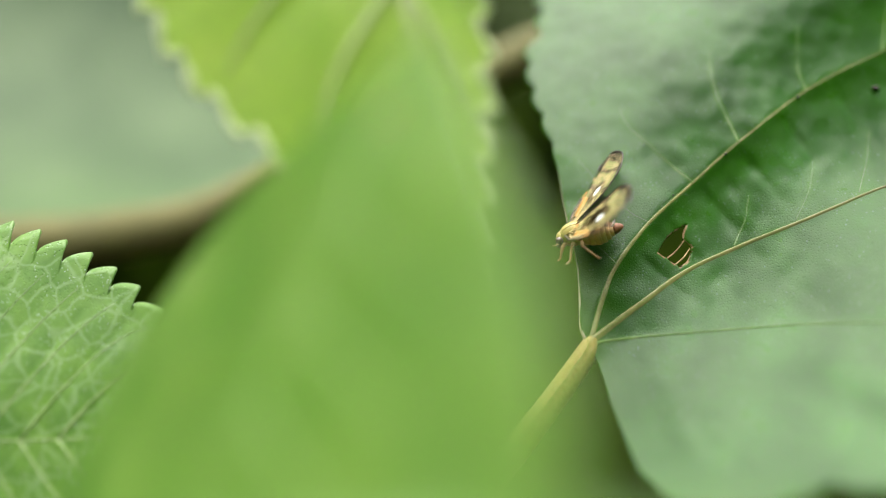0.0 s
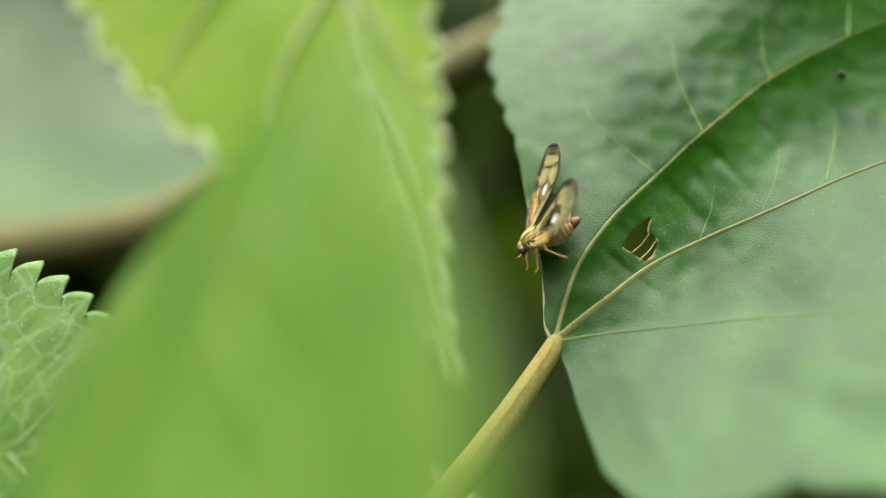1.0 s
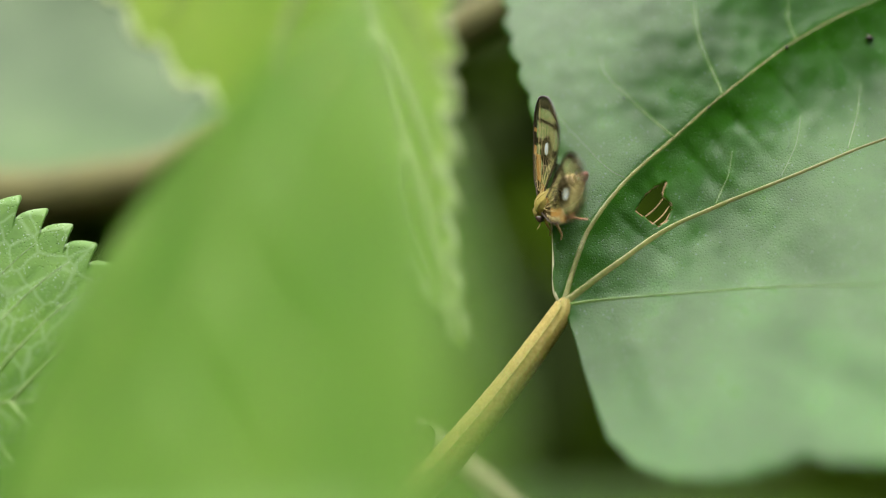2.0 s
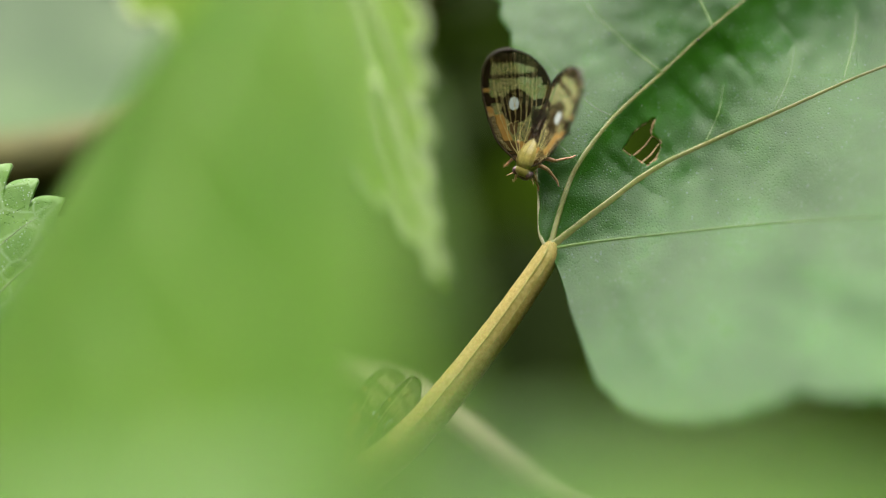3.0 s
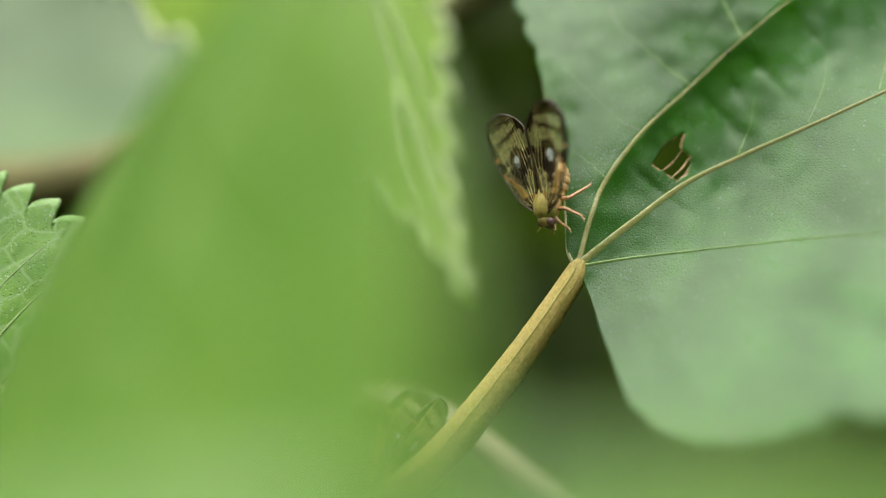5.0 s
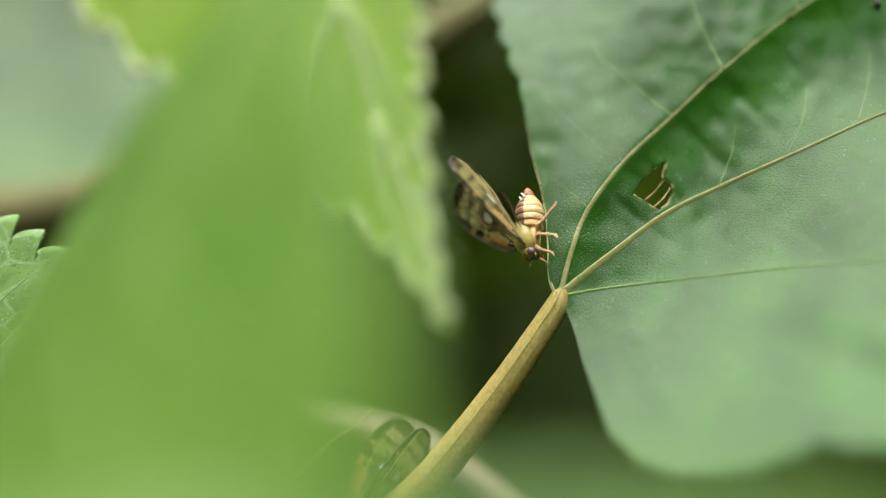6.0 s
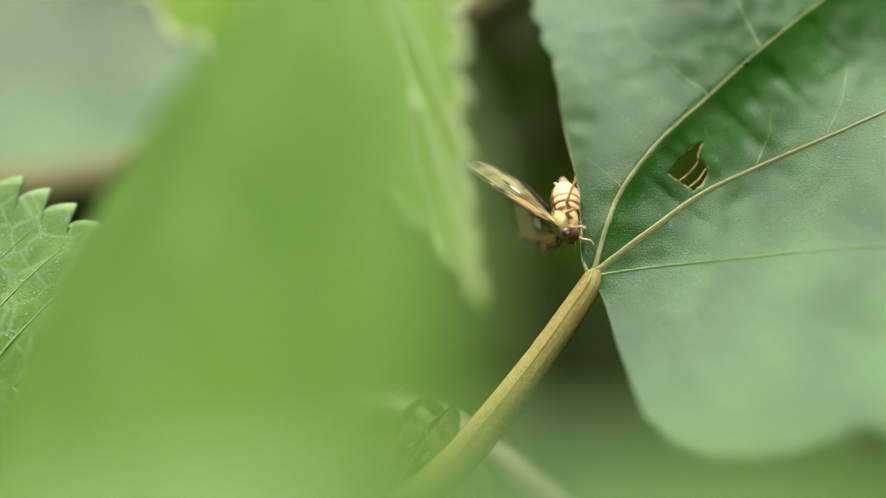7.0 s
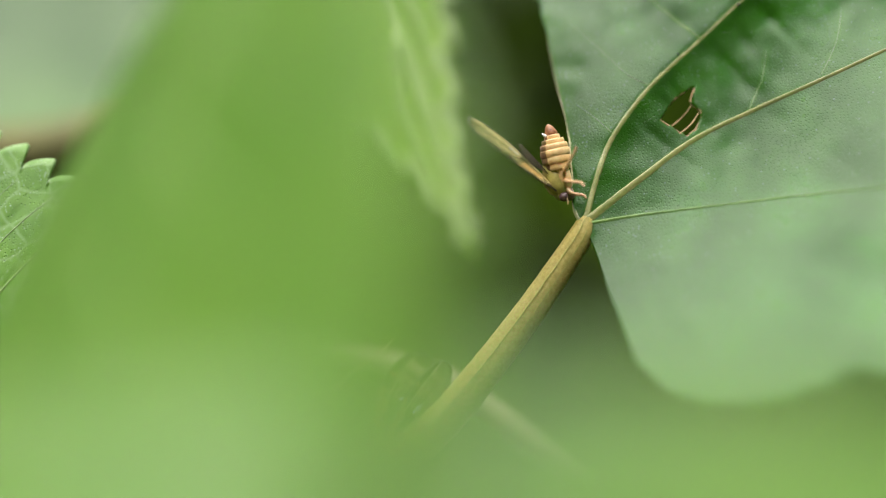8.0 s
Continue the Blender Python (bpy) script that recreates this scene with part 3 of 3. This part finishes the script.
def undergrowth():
    """Blurred leaves of other plants, deep behind; their shade is put into the colour."""
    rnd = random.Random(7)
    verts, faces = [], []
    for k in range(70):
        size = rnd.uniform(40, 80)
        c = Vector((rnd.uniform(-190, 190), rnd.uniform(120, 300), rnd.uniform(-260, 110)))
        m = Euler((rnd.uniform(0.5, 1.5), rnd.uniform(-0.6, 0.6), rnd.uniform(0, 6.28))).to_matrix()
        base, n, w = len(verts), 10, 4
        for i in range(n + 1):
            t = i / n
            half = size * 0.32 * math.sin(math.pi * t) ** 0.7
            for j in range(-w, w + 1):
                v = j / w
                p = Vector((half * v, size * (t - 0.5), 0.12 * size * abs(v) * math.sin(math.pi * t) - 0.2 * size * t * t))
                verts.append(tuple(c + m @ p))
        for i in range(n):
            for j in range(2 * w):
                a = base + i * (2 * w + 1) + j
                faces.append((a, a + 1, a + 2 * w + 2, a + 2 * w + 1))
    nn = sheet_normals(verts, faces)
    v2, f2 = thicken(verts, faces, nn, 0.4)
    tagged(new("undergrowth", mesh_from("undergrowth", v2, f2, [SHADE])), "leaves of plants far behind, shade put into their dark colour", "foliage", kind="stuff")


def stems():
    ob = new("stem", tube("stem", [(-33, 16, -425), (-34, 18, -250), (STEM_X - 0.5, 16.5, -80), (STEM_X, STEM_Y, -24), (STEM_X, STEM_Y, 46)], 3.0, 1.6, STALK, 80, 14, 1.0, 0.05))
    tagged(ob, "upright green plant stem rooted in the soil", "stem")
    ob = new("stem", tube("stem", [(130, 60, -425), (70, 45, -120), (22, 33, -46), (2.2, 30, -28.6), (-8.2, 30, -19.9), (-16, 32, -16.2), (-34, 36, -13), (-60, 42, -10)], 2.0, 1.1, BEIGE, 90, 12, 1.0, 0.04))
    tagged(ob, "beige woody stem leaning behind the leaves", "stem")
    ob = new("stem", tube("stem", [(-150, 50, -425), (-118, 42, -60), (-92, 40, 6.5), (-68, 40, 9), (-53.5, 40, 10.8), (-38.2, 40, 15.2), (-5.6, 40, 33.2), (3.5, 40, 37.8), (32, 40, 53)], 4.2, 2.6, BROWN, 90, 12, 1.0, 0.04))
    tagged(ob, "brown woody stem out of focus behind", "stem")
    ob = new("dry_stalk", tube("dry_stalk", [(-14.2, -1.2, -8.2), (-15.6, -1.2, -9.5), (-17.6, -0.6, -10.9), (-22, 6, -15), (STEM_X, STEM_Y, -18)], 0.04, 0.24, WVEIN, 40, 7))
    tagged(ob, "thin pale dry stalk on the plant stem", "stalk")


# ---- planthopper ----
WING = [(-0.5, 0.25), (0.3, 1.1), (1.2, 1.85), (2.5, 2.4), (3.7, 2.75), (5.0, 3.05), (6.2, 3.1), (7.2, 2.85), (7.9, 2.3), (8.2, 1.4), (8.05, 0.2), (7.5, -0.9),
        (6.6, -1.8), (5.7, -2.25), (4.8, -2.2), (3.4, -1.75), (1.4, -0.85), (0.0, -0.35)]


def wing_bounds(u):
    lo, hi = 99.0, -99.0
    for (u0, v0), (u1, v1) in zip(WING, WING[1:] + WING[:1]):
        if (u0 <= u <= u1 or u1 <= u <= u0) and u0 != u1:
            v = v0 + (v1 - v0) * (u - u0) / (u1 - u0)
            lo, hi = min(lo, v), max(hi, v)
    return lo, hi


def wing_bulge(u, v):
    return 0.035 * u * (8 - u) * 0.35 - 0.03 * v * v + 0.05 * math.sin(v * 2.4) * min(1, u / 3)


def wing_slot(u, v, lo, hi):
    """0 clear, 1 dark band, 2 orange, 3 brown, 4 white spot."""
    wav = 0.10 * noise.noise(Vector((u * 1.7, v * 1.7, 2)))
    if (u - 4.02) ** 2 / 0.26 + (v - 0.50) ** 2 / 0.16 < 1:
        return 4
    if (u - 3.85) ** 2 / 1.7 + (v - 0.32) ** 2 / 1.4 < 1 + wav:
        return 1
    apex = 8.15 - 0.09 * (v - 1.2) ** 2 - u
    if apex < 0.95 + wav or (u > 5.4 and (hi - v < 0.6 or v - lo < 0.6)):
        return 1
    if abs(u - 6.12 - 0.05 * (v - 2.5) ** 2 * 0.25 - wav) < 0.17 + 0.05 * max(0, -v):
        return 1
    if v < 0 and abs(u - 3.95 + 0.12 * v) < 0.42 + wav + 0.1 * v:
        return 1
    if hi - v < 0.55:
        if 3.1 + wav < u < 3.8 - wav or 4.95 < u < 5.25 + wav:
            return 2
        return 1 if u > 3.9 or (u * 4.5) % 1 < 0.72 else 3
    if 4.1 < u < 4.6 + wav and v > 1.1:
        return 1
    if u < 3.2 and hi - v < 1.25 + wav:
        return 2 if u > 1.2 else 3
    if v - lo < 0.22 and u > 1.2:
        return 3
    if (u - 2.3) ** 2 / 0.5 + (v - 0.5) ** 2 / 0.10 < 1:
        return 3
    if u < 1.1:
        return 2 if noise.noise(Vector((u * 1.5, v * 1.5, 5))) > 0 else 3
    return 0


def wing_pose(side, raised, tilt, spread):
    """Pose of a forewing on the body, from three angles in degrees."""
    e, dih, out = radians(raised), radians(tilt), radians(spread)
    axis0, n0 = Vector((0, -math.cos(e), math.sin(e))), Vector((0, math.sin(e), math.cos(e)))
    across = Vector((side * math.cos(dih), 0, 0)) + n0 * math.sin(dih)
    axis = axis0 * math.cos(out) + across * math.sin(out)
    across = (across - axis * across.dot(axis)).normalized()
    xl = across * side
    return Matrix.Translation(Vector((side * 0.62, 0.35, 0.75)) * MM) @ Matrix((xl, axis, xl.cross(axis))).transposed().to_4x4()


def forewing(thing, side):
    nu, nv = 110, 64
    verts, faces, slots = [], [], []
    for i in range(nu + 1):
        u = -0.5 + (8.2 + 0.5) * i / nu
        lo, hi = wing_bounds(min(max(u, -0.499), 8.19))
        for j in range(nv + 1):
            v = lo + (hi - lo) * j / nv
            verts.append((side * v, u, wing_bulge(u, v)))
    for i in range(nu):
        for j in range(nv):
            k = i * (nv + 1) + j
            f = (k, k + 1, k + nv + 2, k + nv + 1)
            faces.append(f if side > 0 else tuple(reversed(f)))
            u = -0.5 + 8.7 * (i + 0.5) / nu
            lo, hi = wing_bounds(u)
            slots.append(wing_slot(u, lo + (hi - lo) * (j + 0.5) / nv, lo, hi))
    place = wing_pose(side, 30, 45, 18)
    ob = part("forewing", mesh_from("forewing", verts, faces, [FILM, BAND, TAWNY, BUFF, SPOT], True, slots), thing,
              "clear forewing with dark bands and a white spot", place)

    def rib(name, line, r0, r1, mat=WVEIN):
        path = [Vector((side * q.y, q.x, wing_bulge(q.x, q.y) + 0.012)) for q in line]
        n = len(path)
        v, f = tube_data(path, [r0 + (r1 - r0) * i / (n - 1) for i in range(n)], 5)
        part(name, mesh_from(name, v, f, [mat]), ob)

    # four stems from the root, each parted twice on the way to the outer edge
    stems_at = ((1.5, 0.95), (1.9, 0.45), (1.8, 0.0), (1.4, -0.45))
    for a, (su, sv) in enumerate(stems_at):
        rib("wing_vein", spline([(0.0, 0.1, 0), (su * 0.5, sv * 0.62 + 0.03, 0), (su, sv, 0)], 10), 0.05, 0.034)
        for b in range(2):
            k2 = 7 - (a * 2 + b)
            mu, mv = 3.0 + 0.25 * math.sin(k2 * 2.3), -1.25 + 0.40 * k2
            rib("wing_vein", spline([(su, sv, 0), ((su + mu) / 2, (sv + mv) / 2 + 0.03 * (b - 0.5), 0), (mu, mv, 0)], 8), 0.027, 0.021)
            for c in range(2):
                k = k2 * 2 + c
                w = k / 15
                ev = -2.1 + 4.95 * w
                eu = 7.95 - 0.09 * (ev - 1.2) ** 2 - (1.2 if k == 0 else 0.0)
                lo, hi = wing_bounds(eu)
                ev = min(max(ev, lo + 0.06), hi - 0.06)
                rib("wing_vein", spline([(mu, mv, 0), (mu + (eu - mu) * 0.45, mv + (ev - mv) * 0.62 + 0.04 * math.sin(k * 3.1), 0), (eu, ev, 0)], 14), 0.026, 0.018)
    for k in range(24):
        u = 0.4 + 0.125 * k
        lo, hi = wing_bounds(u)
        rib("wing_bar", spline([(u, hi - 0.5, 0), (u + 0.05, hi - 0.25, 0), (u + 0.13, hi - 0.03, 0)], 4), 0.026, 0.018)
    for k, (u, v, du, dv) in enumerate(((2.4, 1.0, 0.15, -0.35), (2.6, 0.5, 0.1, -0.35), (2.5, 0.0, -0.1, -0.4), (2.9, -0.5, -0.2, -0.45), (5.4, 0.6, 0.05, -0.33), (5.2, -0.3, 0.1, -0.3), (5.6, 1.5, 0, -0.33))):
        rib("wing_vein", spline([(u, v, 0), (u + du / 2, v + dv / 2, 0), (u + du, v + dv, 0)], 4), 0.03, 0.03)
    edge = [Vector((side * q.y, q.x, wing_bulge(q.x, q.y))) for q in spline([(u, v, 0) for u, v in WING], 90)]
    v, f = tube_data(edge, [0.075 if i < 50 else 0.045 for i in range(90)], 6, 1.0, 0.4)
    part("wing_edge", mesh_from("wing_edge", v, f, [DVEIN]), ob, "dark beaded wing edge")


def hindwing(thing, side):
    verts, faces = [(0, 0, 0)], []
    n, rings = 20, 6
    for r in range(1, rings + 1):
        for k in range(n + 1):
            a = radians(-25 + 80 * k / n)
            rad = 3.6 * r / rings * (1 - 0.08 * abs(math.sin(k * 0.9)))
            verts.append((side * rad * math.sin(a), -rad * math.cos(a) * 0.85, rad * 0.55 + 0.12 * math.sin(k * 1.3) * r / rings))
    for r in range(rings):
        for k in range(n):
            if r == 0:
                faces.append((0, 1 + k, 2 + k))
            else:
                a = 1 + (r - 1) * (n + 1) + k
                faces.append((a, a + 1, a + n + 2, a + n + 1))
    part("hindwing", mesh_from("hindwing", verts, faces, [HIND]), thing, "smoky folded hindwing", Matrix.Translation(Vector((side * 0.5, -0.3, 0.6)) * MM))


def planthopper():
    thing = new("planthopper")
    tagged(thing, "small planthopper with raised patterned clear wings", "insect", "planthoppers")
    thorax = part("thorax", lathe("thorax", [(1.35, 0.35, 0.12), (1.25, 0.66, 0.16), (1.0, 0.92, 0.24), (0.6, 1.08, 0.33), (0.1, 1.12, 0.40), (-0.5, 1.0, 0.44), (-1.1, 0.74, 0.52), (-1.7, 0.42, 0.62), (-2.2, 0.1, 0.72)], 24,
                                  [BODY], sx=0.84, sz=0.82), thing, "yellow-green ridged thorax")
    for x in (-0.42, 0.0, 0.42):
        part("ridge", tube("ridge", [(x * 1.3, 1.0, 0.24 + 0.72 * (1 - abs(x) * 0.4)), (x * 1.2, 0.2, 0.40 + 0.90 * (1 - abs(x) * 0.3)), (x * 0.8, -0.8, 0.48 + 0.72 * (1 - abs(x) * 0.3)), (x * 0.3, -1.8, 0.62 + 0.30)],
                           0.05, 0.04, BODY, 24, 6), thorax)
    head = part("head", lathe("head", [(1.72, 0.15, 0.0), (1.68, 0.45, 0.02), (1.55, 0.70, 0.06), (1.3, 0.80, 0.12), (1.0, 0.8, 0.16)], 20, [BODY], sx=0.88, sz=0.72), thing)
    part("face", lathe("face", [(1.78, 0.14, -0.3), (1.74, 0.42, -0.3), (1.6, 0.60, -0.3), (1.3, 0.68, -0.28), (0.9, 0.55, -0.3)], 18, [FACE], sx=0.9, sz=0.78), head, "dark brown face")
    for side in (-1, 1):
        rings = [(0.36 * (k / 8 * 2 - 1), 0.36 * math.sqrt(max(0.01, 1 - (k / 8 * 2 - 1) ** 2)), 0) for k in range(9)]
        part("eye", lathe("eye", rings, 12, [EYE]), head, "glossy dark eye", Matrix.Translation(Vector((side * 0.60, 1.38, 0.04)) * MM))
        part("antenna", tube("antenna", [(side * 0.7, 1.5, -0.15), (side * 1.0, 1.7, -0.2), (side * 1.25, 2.0, -0.15)], 0.07, 0.02, LEG, 10, 5), head)
        forewing(thing, side)
        hindwing(thing, side)
        for root, knee, foot, toe in (((0.5, 0.9, -0.35), (0.85, 1.3, -0.65), (1.05, 1.55, -1.4), (1.2, 1.85, -1.55)),
                                      ((0.55, 0.2, -0.45), (1.6, 0.3, -0.4), (2.3, 0.6, -1.4), (2.6, 0.95, -1.55)),
                                      ((0.55, -0.5, -0.45), (1.7, -0.6, -0.5), (2.4, -1.6, -1.35), (2.6, -2.0, -1.55))):
            leg = part("leg", tube("leg", [(side * root[0], *root[1:]), (side * (root[0] + knee[0]) / 2, (root[1] + knee[1]) / 2, (root[2] + knee[2]) / 2 + 0.08), (side * knee[0], *knee[1:])],
                                   0.19, 0.15, LEG, 10, 8), thing)
            part("shin", tube("shin", [(side * knee[0], *knee[1:]), (side * (knee[0] + foot[0]) / 2, (knee[1] + foot[1]) / 2, (knee[2] + foot[2]) / 2), (side * foot[0], *foot[1:])], 0.13, 0.09, LEG, 10, 7), leg)
            part("foot", tube("foot", [(side * foot[0], *foot[1:]), (side * (foot[0] + toe[0]) / 2, (foot[1] + toe[1]) / 2, toe[2] + 0.05), (side * toe[0], *toe[1:])], 0.10, 0.06, LEG, 8, 6), leg)
    part("breast", lathe("breast", [(1.0, 0.3, -0.25), (0.7, 0.75, -0.2), (0.0, 0.9, -0.15), (-0.7, 0.85, -0.12), (-1.1, 0.6, -0.1)], 18, [BELLY], sz=0.75), thing, "tan orange underside of the thorax")
    y = -0.75
    for k in range(6):
        r = (1.08, 1.22, 1.26, 1.16, 0.94, 0.66)[k]
        h = (0.5, 0.5, 0.48, 0.42, 0.36, 0.32)[k]
        rings = [(y + 0.08, r * 0.94, 0.02), (y - 0.04, r * 0.985, 0.02), (y - h * 0.45, r, 0.02), (y - h * 0.8, r * 0.98, 0.02), (y - h, r * 0.95, 0.02)]
        part("abdomen_segment", lathe("abdomen_segment", rings, 20, [BELLY, BELLY_DARK, BACK], [0, 0, 0, 1 if k > 1 else 0], sz=0.92, back=2), thing)
        y -= h
    part("tail", lathe("tail", [(y + 0.05, 0.45, 0.0), (y - 0.2, 0.48, 0.02), (y - 0.5, 0.36, 0.06), (y - 0.75, 0.2, 0.1), (y - 0.85, 0.06, 0.12)], 14, [TAIL]), thing, "rust red tail end")
    for side in (-1, 1):
        part("wax_tuft", tube("wax_tuft", [(side * 0.3, y + 0.1, 0.35), (side * 0.38, y - 0.1, 0.55), (side * 0.36, y - 0.25, 0.7)], 0.13, 0.04, WAX, 8, 6), thing, "white waxy tuft")
    return thing


def stance(x, y, z, head, back):
    """Pose of an insect: its middle, the way its head points, the way its back looks."""
    h = Vector(head).normalized()
    b = Vector(back)
    b = (b - h * b.dot(h)).normalized()
    return Matrix.Translation(Vector((x, y, z)) * MM) @ Matrix((h.cross(b), h, b)).transposed().to_4x4()


ground_sheet()
backdrop_sheet()
undergrowth()
stems()
big_leaf()
toothed = leaves()
hopper = planthopper()
cam.data.dof.focus_object = hopper
resting = copy_thing(hopper, stance(-15.4, 1.8, -17.4, (-0.72, -0.45, -0.5), (-0.45, -0.35, 0.75)))
for wing in [o for o in resting.children if o.name.startswith("forewing")]:
    wing.matrix_basis = wing_pose(1 if wing.location.x > 0 else -1, 6, 60, 4)
tagged(resting, "planthopper resting on the leaf stalk, half hidden")


def motions():
    # seconds, place, the way of the head, the way of the back
    walk(hopper, [(t, stance(x, y, z, h, b)) for t, x, y, z, h, b in (
        (0.0, -0.99, 1.49, 9.27, (-0.94, 0.30, -0.183), (-0.276, -0.29, 0.913)),
        (1.0, -1.15, 1.44, 8.54, (-0.86, 0.30, -0.42), (-0.50, -0.29, 0.81)),
        (2.5, -0.81, 1.10, 8.13, (-0.60, 0.44, -0.67), (-0.64, -0.64, 0.32)),
        (3.0, -1.27, 0.73, 7.26, (-0.48, -0.20, -0.86), (-0.34, -0.85, 0.41)),
        (3.5, -1.46, 0.50, 6.92, (-0.315, -0.208, -0.926), (-0.540, -0.763, 0.355)),
        (4.0, -2.19, 0.19, 6.23, (-0.319, -0.249, -0.915), (-0.662, -0.633, 0.402)),
        (4.5, -2.28, -0.03, 5.71, (-0.211, -0.153, -0.966), (-0.780, -0.569, 0.260)),
        (4.7, -1.88, -0.12, 4.95, (-0.220, -0.162, -0.962), (-0.819, -0.505, 0.272)),
        (5.8, -2.35, 0.34, 4.71, (-0.060, -0.182, -0.981), (-0.963, -0.249, 0.106)),
        (6.0, -2.08, 0.45, 4.62, (-0.013, -0.336, -0.942), (-0.99, -0.12, 0.05)),
        (6.5, -2.05, 0.59, 4.46, (0.004, -0.408, -0.913), (-0.99, -0.10, 0.04)),
        (7.0, -1.79, 0.25, 4.31, (0.023, -0.524, -0.851), (-0.931, 0.300, -0.210)),
        (7.5, -1.78, 0.11, 3.86, (0.150, -0.295, -0.944), (-0.965, 0.164, -0.204)),
        (8.0, -1.60, 0.37, 3.55, (0.191, 0.019, -0.981), (-0.976, 0.113, -0.188)),
    )])
    # seconds, then how far the wings are raised, tilted up and spread, in degrees
    beats = (
        (0.0, 38, 8, 25),
        (1.0, 38, 8, 25),
        (2.5, 31, 8, 20),
        (3.0, 28, 38, 15),
        (3.5, 28, 31, 15),
        (4.0, 27, 18, 15),
        (4.5, 28, 5, 16),
        (4.7, 28, 2, 16),
        (5.8, 33, 2, 22),
        (6.0, 33, 14, 20),
        (6.5, 32, 18, 19),
        (7.0, 32, 24, 24),
        (7.5, 33, 10, 21),
        (8.0, 36, 6, 17),
    )
    # times at which the two wings stand unlike each other
    turned = {0.0: (34, -9, 30), 1.0: (34, -9, 30), 2.5: (28, 4, 24), 6.0: (33, 34, 20), 6.5: (32, 38, 19), 7.0: (32, 26, 24)}
    for wing in [o for o in hopper.children if o.name.startswith("forewing")]:
        side = 1 if wing.location.x > 0 else -1
        walk(wing, [(t, wing_pose(side, *(angles if side > 0 else turned.get(t, angles)))) for t, *angles in beats])


motions()
